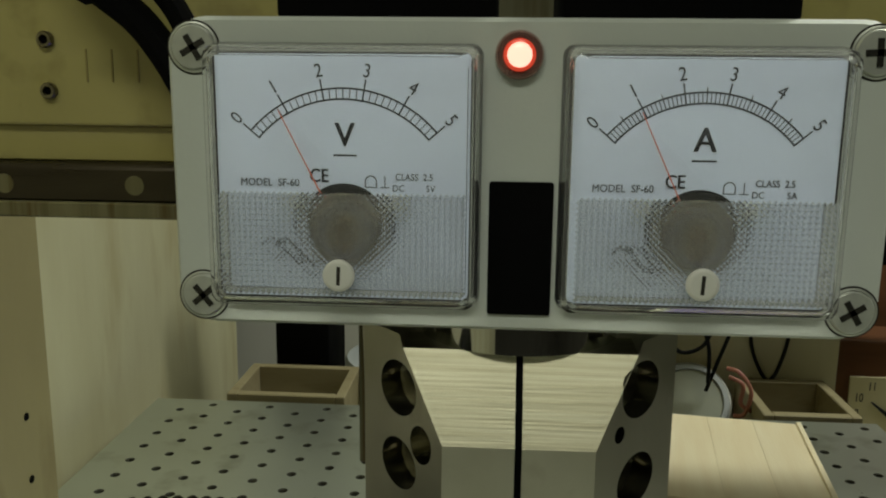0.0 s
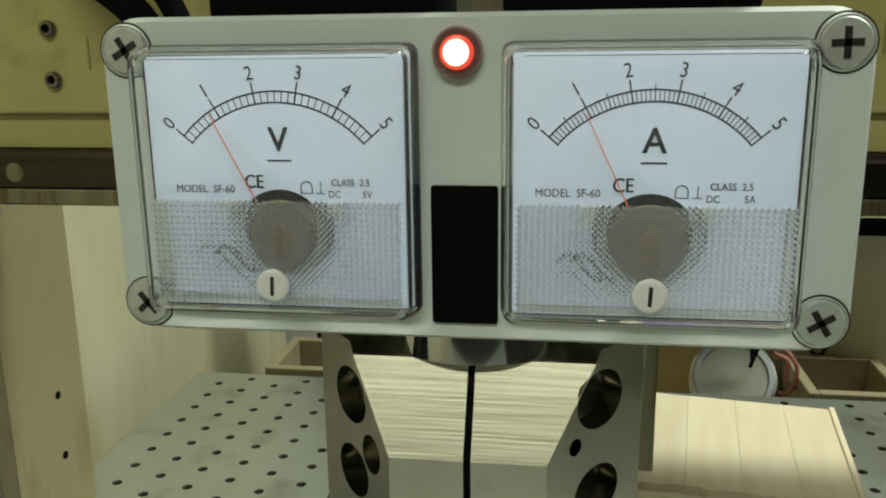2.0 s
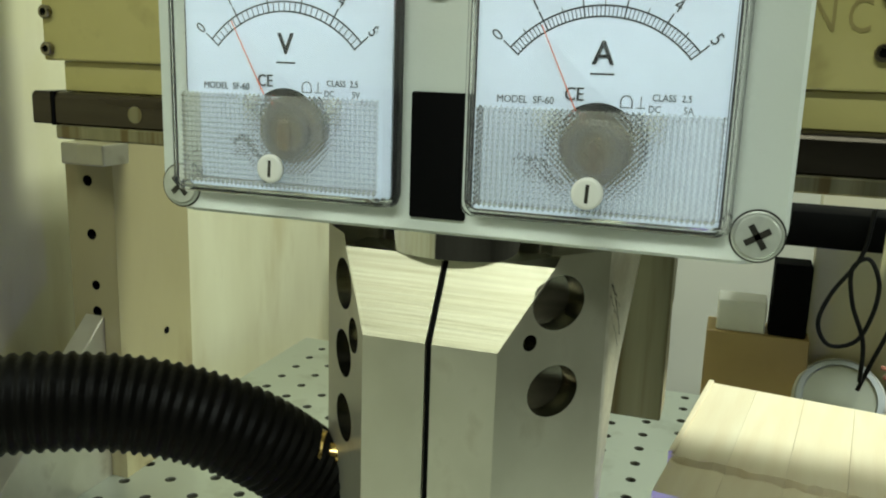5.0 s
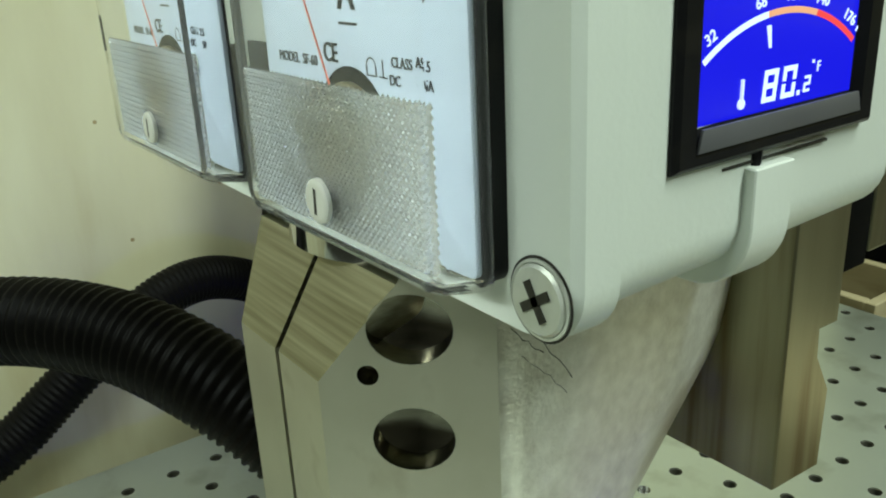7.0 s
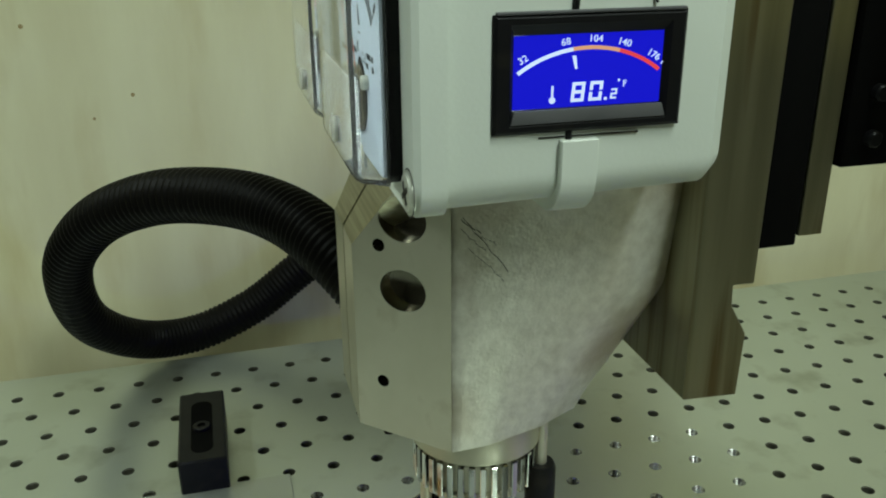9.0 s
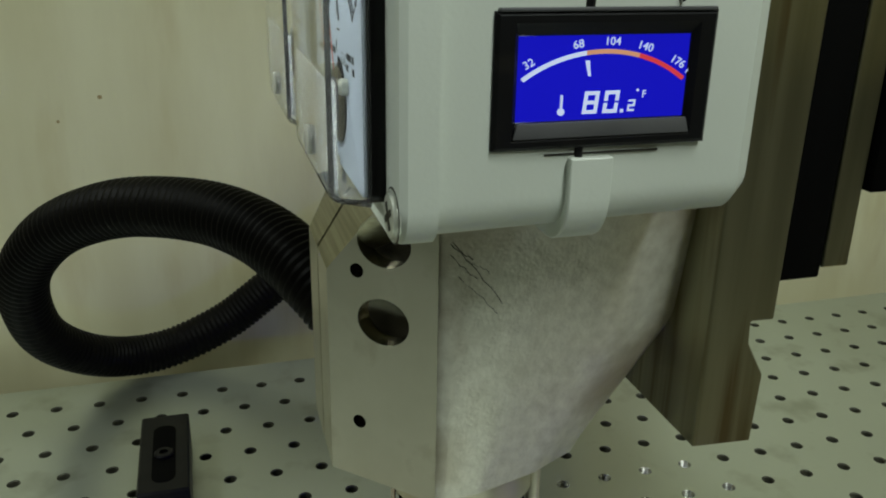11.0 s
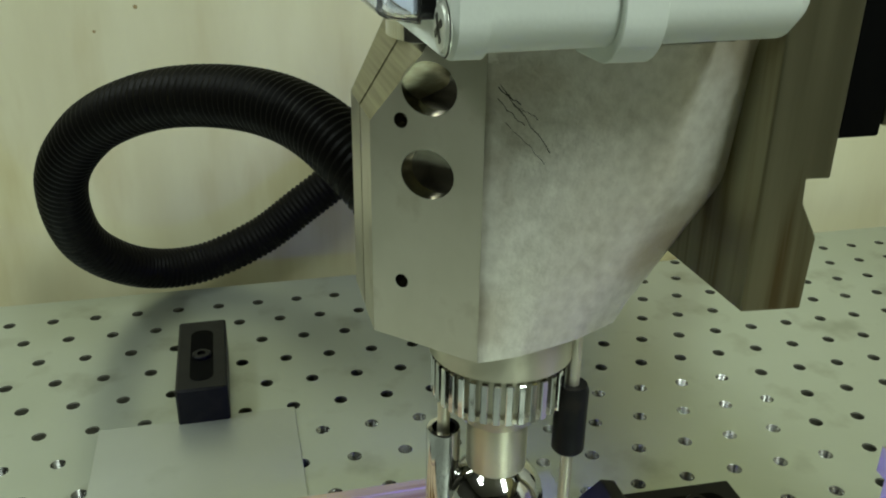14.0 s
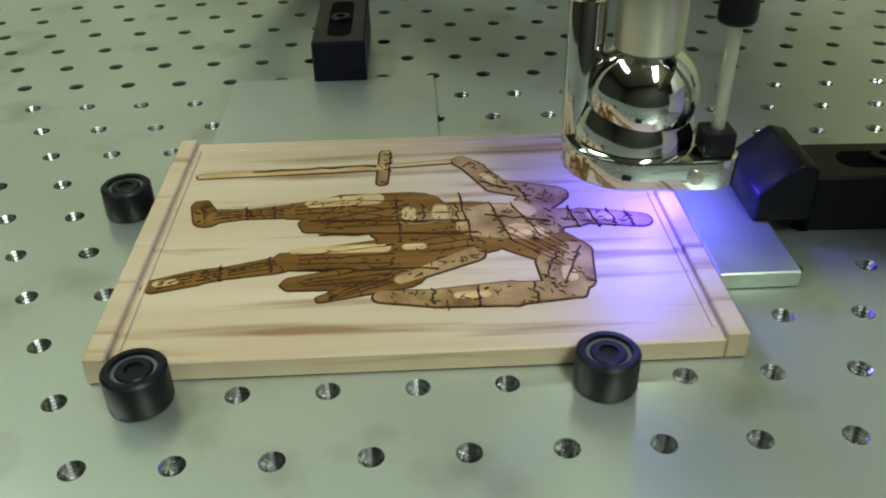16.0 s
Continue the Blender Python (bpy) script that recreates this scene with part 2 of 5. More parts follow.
def rrect(u0, u1, v0, v1, r, n=6):
    pts = []
    for cu, cv, a in ((u1 - r, v1 - r, 0), (u0 + r, v1 - r, 90), (u0 + r, v0 + r, 180), (u1 - r, v0 + r, 270)):
        for i in range(n + 1):
            t = radians(a + 90 * i / n)
            pts.append((cu + r * math.cos(t), cv + r * math.sin(t)))
    return pts


def lathe(bm, c, profile, axis=(0, 0, 1), n=32, caps=True):
    """Rings of (radius, height along axis) about c."""
    q = Vector((0, 0, 1)).rotation_difference(Vector(axis).normalized())
    rings = []
    for r, h in profile:
        ring = []
        for i in range(n):
            a = 2 * math.pi * i / n
            p = q @ Vector((r * math.cos(a), r * math.sin(a), h))
            ring.append(bm.verts.new(V(c[0] + p.x, c[1] + p.y, c[2] + p.z)))
        rings.append(ring)
    for a, b in zip(rings, rings[1:]):
        for i in range(n):
            bm.faces.new((a[i], a[(i + 1) % n], b[(i + 1) % n], b[i]))
    if caps:
        bm.faces.new(rings[0][::-1])
        bm.faces.new(rings[-1])
    return bm


def rod(bm, p, q, r, r2=None, n=16):
    d = Vector(q) - Vector(p)
    return lathe(bm, p, [(r, 0), (r if r2 is None else r2, d.length)], d, n)


def spline(pts, n):
    """A smooth way through points (Catmull-Rom), n steps a piece."""
    P = [Vector(p) for p in pts]
    P = [2 * P[0] - P[1]] + P + [2 * P[-1] - P[-2]]
    out = []
    for i in range(1, len(P) - 2):
        for k in range(n):
            t = k / n
            a, b, c, d = P[i - 1:i + 3]
            out.append(0.5 * (2 * b + (c - a) * t + (2 * a - 5 * b + 4 * c - d) * t * t + (3 * b - a - 3 * c + d) * t ** 3))
    out.append(P[-2])
    return out


def tube(bm, path, radius, n=12, caps=True):
    """A tube along points in mm; radius: a number or a function of the index."""
    prev = None
    up = Vector((0, 0, 1))
    rings = []
    for i, p in enumerate(path):
        d = (path[min(i + 1, len(path) - 1)] - path[max(i - 1, 0)]).normalized()
        side = prev - d * prev.dot(d) if prev else (up.cross(d) if abs(d.z) < 0.95 else Vector((1, 0, 0)).cross(d))
        side.normalize()
        prev = side
        u2 = d.cross(side)
        r = radius(i) if callable(radius) else radius
        rings.append([bm.verts.new(V(*(p + r * (math.cos(2 * math.pi * k / n) * side + math.sin(2 * math.pi * k / n) * u2)))) for k in range(n)])
    for a, b in zip(rings, rings[1:]):
        for k in range(n):
            bm.faces.new((a[k], a[(k + 1) % n], b[(k + 1) % n], b[k]))
    if caps:
        bm.faces.new(rings[0][::-1])
        bm.faces.new(rings[-1])
    return bm


def text_mesh(bm, body, size, m, depth=0.15):
    """Letters as thin solids, placed by the matrix m (metres)."""
    c = bpy.data.curves.new("letters", "FONT")
    c.body, c.size, c.align_x, c.align_y, c.extrude = body, size / 1000, "CENTER", "CENTER", depth / 2000
    c.resolution_u = 3
    ob = bpy.data.objects.new("letters", c)
    scene.collection.objects.link(ob)
    bpy.context.view_layer.update()
    me = bpy.data.meshes.new_from_object(ob.evaluated_get(bpy.context.evaluated_depsgraph_get()))
    me.transform(m)
    bm.from_mesh(me)
    bpy.data.objects.remove(ob)
    bpy.data.curves.remove(c)
    bpy.data.meshes.remove(me)
    return bm


def front(x, y, z, spin=0, sx=1.0):
    """Text standing on a plane that faces -y."""
    return Matrix.Translation(V(x, y, z)) @ Euler((radians(90), 0, 0)).to_matrix().to_4x4() @ Matrix.Rotation(radians(spin), 4, "Z") @ Matrix.Diagonal((sx, 1, 1, 1))


def side(x, y, z, spin=0, sx=1.0):
    """Text standing on a plane that faces +x."""
    return Matrix.Translation(V(x, y, z)) @ Euler((radians(90), 0, radians(90))).to_matrix().to_4x4() @ Matrix.Rotation(radians(spin), 4, "Z") @ Matrix.Diagonal((sx, 1, 1, 1))


def plate_holes(bm, outline, holes, to3d, depth, n=28):
    """A flat sheet with round holes that go in by depth; to3d(u, v, d) gives the place in mm."""
    def loop(pts, d):
        vs = [bm.verts.new(V(*to3d(u, v, d))) for u, v in pts]
        return vs, [bm.edges.new((vs[i], vs[(i + 1) % len(vs)])) for i in range(len(vs))]
    edges = loop(outline, 0)[1]
    for hu, hv, r, ru in holes:
        ring = [(hu + ru * math.cos(2 * math.pi * i / n), hv + r * math.sin(2 * math.pi * i / n)) for i in range(n)]
        vs, es = loop(ring, 0)
        edges += es
        vb = [bm.verts.new(V(*to3d(u, v, depth))) for u, v in ring]
        for i in range(n):
            bm.faces.new((vs[i], vs[(i + 1) % n], vb[(i + 1) % n], vb[i])).material_index = 1
        tip = bm.verts.new(V(*to3d(hu, hv, depth + 0.5 * r)))
        for i in range(n):
            bm.faces.new((vb[i], vb[(i + 1) % n], tip)).material_index = 1
    bmesh.ops.triangle_fill(bm, use_beauty=True, use_dissolve=False, edges=edges)
    return bm


# ---- setting: room, bed, walls ----
bm = bmesh.new()
box(bm, -2200, 2200, -2600, 2200, -1120, -1100)
single("floor", bm, M_WALLP, (0, 0, -1110), "plain grey workshop floor", "floor", kind="structure", smooth=None)
bm = bmesh.new()
box(bm, -2200, 2200, -2600, 2200, 1300, 1320)
single("ceiling", bm, M_CEIL, (0, 0, 1300), "plain workshop ceiling", "ceiling", kind="structure", smooth=None)
for nm, b in (("wall_west", (-2220, -2200, -2600, 2200)), ("wall_east", (2200, 2220, -2600, 2200)), ("wall_south", (-2200, 2200, -2620, -2600)), ("wall_north", (-2200, 2200, 2200, 2220))):
    bm = bmesh.new()
    box(bm, *b, -1100, 1300)
    single(nm, bm, M_WALLP, ((b[0] + b[1]) / 2, (b[2] + b[3]) / 2, -1100), "plain painted workshop wall", "wall", kind="structure", smooth=None)
for x, y, hx, hy in ((950, 420, 140, 620), (-100, -1100, 620, 140)):
    lamp = thing("ceiling_lamp", (x, y, 1300), "white ceiling lamp with a long housing", "lamp")
    bm = bmesh.new()
    box(bm, x - hx, x + hx, y - hy, y + hy, 1250, 1300, 4)
    part("housing", bm, M_WHITE, lamp)

# bed: one plate, staggered tapped holes, 25.4 mm pitch
PITCH, ROW0, COL0 = 25.4, 102.0, -124.8
X0, X1, Y0, Y1 = -308.0, 320.0, -560.0, 522.0
NS = 16


def tapped_bed():
    verts, faces, matid = [], [], []
    base = V(0, 0, -BED)

    def add(x, y, z):
        verts.append(V(x, y, z) - base)
        return len(verts) - 1
    rr = 3.1
    k = math.ceil((X0 - ROW0) / PITCH - 0.5) - 1
    while True:
        k += 1
        xc = ROW0 + k * PITCH
        xa, xb = max(xc - PITCH / 2, X0), min(xc + PITCH / 2, X1)
        if xa >= X1:
            break
        if xb - xa < 0.5:
            continue
        shift = 0 if k % 2 == 0 else PITCH / 2
        j = math.floor((Y0 - COL0 - shift) / PITCH) - 1
        while True:
            j += 1
            yc = COL0 + shift + j * PITCH
            ya, yb = max(yc - PITCH / 2, Y0), min(yc + PITCH / 2, Y1)
            if ya >= Y1:
                break
            if yb - ya < 0.5:
                continue
            if not (xa < xc - 5 and xc + 5 < xb and ya < yc - 5 and yc + 5 < yb):
                q = [add(xa, ya, -BED), add(xb, ya, -BED), add(xb, yb, -BED), add(xa, yb, -BED)]
                faces.append(q)
                matid.append(0)
                continue
            outer, ring = [], []
            for i in range(NS):
                a = 2 * math.pi * i / NS
                ca, sa = math.cos(a), math.sin(a)
                s = 1 / max(abs(ca), abs(sa))
                ox, oy = ca * s, sa * s
                outer.append(add(xc + (ox * (xb - xc) if ox > 0 else ox * (xc - xa)), yc + (oy * (yb - yc) if oy > 0 else oy * (yc - ya)), -BED))
            prof = [(rr + 0.5, 0.0), (rr, -0.6)]
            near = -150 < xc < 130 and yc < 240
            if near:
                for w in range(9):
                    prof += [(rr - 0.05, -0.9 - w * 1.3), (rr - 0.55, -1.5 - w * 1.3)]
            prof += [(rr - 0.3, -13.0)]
            rings = [[add(xc + r * math.cos(2 * math.pi * i / NS), yc + r * math.sin(2 * math.pi * i / NS), -BED + h) for i in range(NS)] for r, h in prof]
            for i in range(NS):
                i2 = (i + 1) % NS
                faces.append((outer[i], outer[i2], rings[0][i2], rings[0][i]))
                matid.append(0)
            # far bores and every hole bottom take the shade colour
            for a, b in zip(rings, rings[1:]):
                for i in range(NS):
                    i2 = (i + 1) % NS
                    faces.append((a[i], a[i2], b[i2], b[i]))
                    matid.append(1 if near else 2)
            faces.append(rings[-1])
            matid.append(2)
    for q in (((X0, Y0), (X1, Y0)), ((X1, Y0), (X1, Y1)), ((X1, Y1), (X0, Y1)), ((X0, Y1), (X0, Y0))):
        (xa, ya), (xb, yb) = q
        faces.append([add(xa, ya, -BED), add(xa, ya, -BED - 20), add(xb, yb, -BED - 20), add(xb, yb, -BED)])
        matid.append(0)
    faces.append([add(X0, Y0, -BED - 20), add(X0, Y1, -BED - 20), add(X1, Y1, -BED - 20), add(X1, Y0, -BED - 20)])
    matid.append(0)
    me = bpy.data.meshes.new("machine_bed")
    me.from_pydata(verts, [], faces)
    for m in (M_BED, M_HOLE, M_HOLE_SHADE):
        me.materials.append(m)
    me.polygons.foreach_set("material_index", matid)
    me.update()
    ob = new("machine_bed", me)
    ob.location = base
    return tagged(ob, "grey aluminium machine bed with staggered tapped holes", "machine bed", kind="structure")


tapped_bed()
bm = bmesh.new()
box(bm, -290, 305, -540, 480, -1100, -BED - 20)
single("bench", bm, M_PLY, (0, 0, -1100), "plywood bench body under the machine bed", "bench", kind="structure", smooth=None)

# plywood side wall beside the bed
bm = bmesh.new()
box(bm, -375, -356, -700, 900, -520, 560, 1)
single("plywood_wall", bm, M_PLY, (-365, 100, -520), "pale stained plywood enclosure wall beside the bed", "wall", kind="structure", smooth=None)

# knots and nail heads in the plywood
wall_ob = bpy.data.objects["plywood_wall"]
for y, z, r in ((-97, -108, 1.5), (-124, -123, 1.1), (61, -174, 1.3), (52, -101, 1.2), (92, -96, 1.0), (-105, -174, 1.4), (-160, -60, 1.6), (120, -150, 1.2)):
    bm = bmesh.new()
    lathe(bm, (-356.1, y, z), [(r, 0), (r * 0.9, 0.25), (r * 0.3, 0.3)], (1, 0, 0), 14)
    part("knot", bm, M_KNOT, wall_ob)
bm = bmesh.new()
box(bm, -356.2, -355.7, -276, -274.4, -520, -60)
part("seam", bm, M_KNOT, wall_ob, "dark joint between two sheets", smooth=None)

# ---- the instrument case ----
CX, CZ = 1.5, -27.2           # middle of the lid
case = thing("instrument_case", (CX, 40, -62), "pale grey-green plastic instrument case with two meters", "instrument case")


def case_shell():
    bm = bmesh.new()
    secs = [(0.0, 79.2, 34.2), (1.6, 80.2, 35.2), (8.0, 80.2, 35.2), (8.01, 77.9, 34.4), (78.5, 76.9, 33.4), (82.5, 74.0, 30.5)]
    rings = []
    for y, hx, hz in secs:
        pts = rrect(CX - hx, CX + hx, CZ - hz, CZ + hz, 9.0 if y < 80 else 7, 7)
        rings.append([bm.verts.new(V(u, y, v)) for u, v in pts])
    for a, b in zip(rings, rings[1:]):
        for i in range(len(a)):
            bm.faces.new((a[i], a[(i + 1) % len(a)], b[(i + 1) % len(b)], b[i]))
    bm.faces.new(rings[0])
    bm.faces.new(rings[-1])
    return bm


shell = part("shell", case_shell(), M_ABS, case, "pale grey-green moulded case", smooth=30)
# lugs on the top rim
for x0, x1 in ((-54, -5), (9, 60)):
    bm = bmesh.new()
    box(bm, x0, x1, 2, 40, 7.6, 30, 1.2)
    part("top_block", bm, M_MATTE, case, "matte black block on the case")
# dark window between the meters
bm = bmesh.new()
poly_prism(bm, rrect(-6.0, 8.4, -58.2, -27.6, 0.6, 3), -0.7, 1.0, "y", 0.2)
part("dark_window", bm, M_MATTE, case, "flat black rectangular panel")
# moulded strap under the display
bm = bmesh.new()
arc_ = [radians(-90 * k / 8) for k in range(9)]
prof_ = [(69.9 + 11.1 * math.cos(a), -53.6 + 11.1 * math.sin(a)) for a in arc_]
prof_ = [(81.0, -44.2)] + prof_ + [(56, -64.7), (56, -60.4)] + [(69.9 + 8.3 * math.cos(a), -52.1 + 8.3 * math.sin(a)) for a in arc_[::-1]] + [(78.2, -44.2)]
poly_prism(bm, prof_, 36.4, 46.0, "y", 0.25, 1)
part("strap", bm, M_ABS, case)
for y0, y1, z0, z1 in ((31, 57, -43.7, -43.3),):
    bm = bmesh.new()
    box(bm, 77.5, 79.3, y0, y1, z0, z1)
    part("seam", bm, M_SLOT, case, "dark seam in the plastic")
bm = bmesh.new()
tube(bm, spline([(79.2, 38, -11), (79.3, 40, -9.5), (79.3, 50, -9), (79.3, 58, -10.5), (79.3, 59.5, -13)], 5), 0.35, 6)
part("cable", bm, M_BLACK, case, "thin black wire")
bm = bmesh.new()
tube(bm, spline([(79.2, 39, -14), (79.2, 39.2, -10), (78.6, 39, -6), (78, 39, 2)], 4), 0.9, 8)
part("cable", bm, M_BLACK, case, "thin black wire")
bm = bmesh.new()
tube(bm, spline([(79.2, 38.6, -41), (79.2, 38.7, -43), (78.8, 38.8, -45)], 4), 0.9, 8)
part("cable", bm, M_BLACK, case, "thin black wire")


def cover_screw(x, z, spin):
    s = thing("cover_screw", (x, 0, z), "cross-head screw sunk in the case lid", "screw", "lid screws")
    bm = bmesh.new()
    lathe(bm, (x, 0.4, z), [(5.6, 0), (5.6, 0.75), (5.2, 0.9), (5.0, 0.6)], (0, -1, 0), 32)
    part("rim", bm, M_SCREW, s)
    bm = bmesh.new()
    lathe(bm, (x, 0.2, z), [(5.0, 0), (5.0, 0.7), (4.6, 1.15), (2.0, 1.3)], (0, -1, 0), 32)
    part("head", bm, M_SCREW, s)
    bm = bmesh.new()
    for a in (spin, spin + 90):
        c, n = math.cos(radians(a)), math.sin(radians(a))
        L, w = 3.0, 0.85
        poly_prism(bm, [(x + u * c - v * n, z + u * n + v * c) for u, v in ((-L, -w * 0.8), (L, -w * 0.8), (L, w * 0.8), (-L, w * 0.8))], -1.28, -1.0 - (0.004 if a == spin else 0), "y", 0.0)
    part("cross_recess", bm, M_SLOT, s, "dark cross recess")
    # dark ring laid on the lid: shade round the sunk head, made as a part
    bm = bmesh.new()
    lathe(bm, (x, 0.0, z), [(5.62, 0.0), (6.0, 0.0), (6.0, 0.12), (5.62, 0.12), (5.62, 0.0)], (0, -1, 0), 40, False)
    part("shadow_gap", bm, M_SLOT, s, "dark ring around the screw")
    return s


for x, z, a in ((-72.3, 1.1, 30), (75.4, 1.1, 2), (-72.3, -55.5, 40), (75.4, -55.5, 32)):
    cover_screw(x, z, a)

# pilot lamp
pl = thing("pilot_lamp", (0, 0, 0), "glowing red pilot lamp in a chromed rim", "pilot lamp")
bm = bmesh.new()
lathe(bm, (0, 0.3, 0), [(5.3, 0), (5.3, 1.2), (4.9, 2.2), (4.0, 2.4), (3.5, 2.2)], (0, -1, 0), 36)
part("rim", bm, mat("lamp_rim_chrome", (0.60, 0.36, 0.30), (0.45, 0.24, 0.20), 0.25, 0.8), pl, "chromed rim")
bm = bmesh.new()
lathe(bm, (0, 0.3, 0), [(3.5, 0), (3.5, 2.4), (3.2, 3.2), (2.6, 3.5)], (0, -1, 0), 32)
part("lens_edge", bm, M_REDCAP, pl, "dark red lens edge")
bm = bmesh.new()
lathe(bm, (0, -3.1, 0), [(2.7, 0), (2.6, 0.5), (2.0, 1.0), (0.4, 1.3)], (0, -1, 0), 32)
part("lens", bm, M_LED, pl, "bright glowing lens")


# ---- the two meters ----
def panel_meter(cx, letter, unit, minor, reading, label):
    """cx: middle of the dial."""
    x0, x1, z0, z1 = cx - 30.3, cx + 30.3, -56.0, 2.2
    mt = thing("panel_meter", (cx, 0, z0), label, "panel meter", "panel meters")
    bm = bmesh.new()
    poly_prism(bm, rrect(x0 + 0.8, x1 - 0.8, z0 + 0.8, z1 - 0.8, 2.5), -3.6, 0.3, "y", 0.4)
    base = part("base", bm, M_BLACK, mt, "black base frame")
    bm = bmesh.new()
    poly_prism(bm, rrect(cx - 28.2, cx + 28.2, -54, 0.4, 1.2), -4.6, -3.61, "y", 0.1)
    card = part("dial", bm, M_DIAL, mt, "bluish-white printed dial")
    Y = -4.68
    zc, ro, ri = -34.6, 27.2, 24.8
    half = 49.0
    bm = bmesh.new()

    def arc(r0, r1, a0, a1, n, mesh):
        ring = []
        for i in range(n + 1):
            a = radians(a0 + (a1 - a0) * i / n)
            ring.append([mesh.verts.new(V(cx + r * math.sin(a), yy, zc + r * math.cos(a))) for r, yy in ((r0, Y), (r1, Y), (r1, Y + 0.1), (r0, Y + 0.1))])
        for p, q in zip(ring, ring[1:]):
            for k in range(4):
                mesh.faces.new((p[k], p[(k + 1) % 4], q[(k + 1) % 4], q[k]))
    arc(ro - 0.22, ro + 0.14, -half, half, 60, bm)
    arc(ri - 0.14, ri + 0.22, -half, half, 60, bm)
    part("scale_arc", bm, M_INK, card, "black printed double arc")
    bm = bmesh.new()

    def tick(a, r0, r1, w):
        s, c = math.sin(radians(a)), math.cos(radians(a))
        poly_prism(bm, [(cx + r * s + o * c, zc + r * c - o * s) for r, o in ((r0, -w), (r1, -w), (r1, w), (r0, w))], Y - 0.01, Y + 0.1, "y")
    for i in range(minor + 1):
        tick(-half + 2 * half * i / minor, ri, ro, 0.09)
    for i in range(6):
        tick(-half + 2 * half * i / 5, ri - 0.2, ro + 2.2, 0.16)
    if minor > 30:
        for i in range(5):
            tick(-half + 2 * half * (i + 0.5) / 5, ri, ro + 1.0, 0.11)
    part("scale_ticks", bm, M_INK, card, "black printed scale ticks")
    bm = bmesh.new()
    for i in range(6):
        a = -half + 2 * half * i / 5
        text_mesh(bm, str(i), 4.2, front(cx + 31.2 * math.sin(radians(a)), Y, zc + 31.2 * math.cos(radians(a)), -a, 0.85))
    part("numerals", bm, M_INK, card, "black numerals 0 to 5")
    bm = bmesh.new()
    text_mesh(bm, letter, 7.4, front(cx + 0.3, Y, -17.7, 0, 0.95), 0.2)
    for dx in (-0.12, 0.12):
        text_mesh(bm, letter, 7.4, front(cx + 0.3 + dx, Y - 0.03, -17.7, 0, 0.95), 0.2)
    poly_prism(bm, [(cx - 2.3, -22.15), (cx + 2.9, -22.15), (cx + 2.9, -21.75), (cx - 2.3, -21.75)], Y, Y + 0.1, "y")
    part("unit_letter", bm, M_INK, card, "bold black unit letter, underlined")
    bm = bmesh.new()
    text_mesh(bm, "MODEL  SF-60", 2.35, front(cx - 16.6, Y, -28.2, 0, 0.92))
    text_mesh(bm, "CLASS  2.5", 2.1, front(cx + 15.6, Y, -26.6, 0, 0.88))
    text_mesh(bm, "DC", 2.1, front(cx + 12.1, Y, -29.1, 0, 0.9))
    text_mesh(bm, unit, 2.1, front(cx + 19.2, Y, -29.1, 0, 0.9))
    for dx in (0, 0.15):
        text_mesh(bm, "C\u20ac".replace("\u20ac", "E"), 4.2, front(cx - 5.6 + dx, Y, -26.6, 0, 0.85))
    poly_prism(bm, [(cx + 8.1, -29.0), (cx + 10.1, -29.0), (cx + 10.1, -28.8), (cx + 8.1, -28.8)], Y, Y + 0.1, "y")
    poly_prism(bm, [(cx + 9.0, -28.8), (cx + 9.2, -28.8), (cx + 9.2, -26.4), (cx + 9.0, -26.4)], Y, Y + 0.1, "y")
    ring = [bm.verts.new(V(cx + 6.0 + r * math.cos(a), Y, -27.6 + r * math.sin(a))) for a in [math.pi * k / 10 for k in range(11)] for r in (1.1, 1.35)]
    for k in range(10):
        bm.faces.new((ring[2 * k], ring[2 * k + 1], ring[2 * k + 3], ring[2 * k + 2]))
    for xa in (4.65, 7.1):
        poly_prism(bm, [(cx + xa, -28.9), (cx + xa + 0.25, -28.9), (cx + xa + 0.25, -27.6), (cx + xa, -27.6)], Y, Y + 0.1, "y")
    poly_prism(bm, [(cx + 4.65, -29.0), (cx + 7.35, -29.0), (cx + 7.35, -28.8), (cx + 4.65, -28.8)], Y, Y + 0.1, "y")
    part("small_print", bm, M_INK, card, "small black printing")
    # opening over the movement, the movement itself
    bm = bmesh.new()
    lathe(bm, (cx, -4.62, zc - 3.5), [(10.0, 0), (10.0, 0.2)], (0, -1, 0), 40)
    part("opening", bm, M_MATTE, card, "dark round opening")
    bm = bmesh.new()
    lathe(bm, (cx, -4.7, zc - 4.6), [(8.9, 0), (8.9, 1.0), (8.2, 1.4), (5.0, 1.6), (4.6, 2.4), (2.0, 2.6)], (0, -1, 0), 36)
    part("movement", bm, M_COIL, mt, "brass-coloured round meter movement")
    bm = bmesh.new()
    poly_prism(bm, rrect(cx - 1.7, cx + 1.7, zc - 9.5, zc - 1.5, 1.5, 4), -7.9, -7.0, "y", 0.3, 1)
    part("bridge", bm, M_BRASS, mt, "brass bridge over the coil")
    bm = bmesh.new()
    lathe(bm, (cx, -6.2, zc - 4.6), [(6.4, 0), (6.4, 1.0), (5.6, 1.3), (4.6, 0.9), (4.6, 0)], (0, -1, 0), 36)
    part("coil_ring", bm, M_BEZ, mt, "dark coil ring")
    bm = bmesh.new()
    for k in (-1, 1):
        lathe(bm, (cx + k * 11.5, -4.7, -33.2), [(1.9, 0), (1.9, 1.4), (1.3, 2.0)], (0, -1, 0), 18)
    part("dial_screw", bm, M_SCREW, mt)
    bm = bmesh.new()
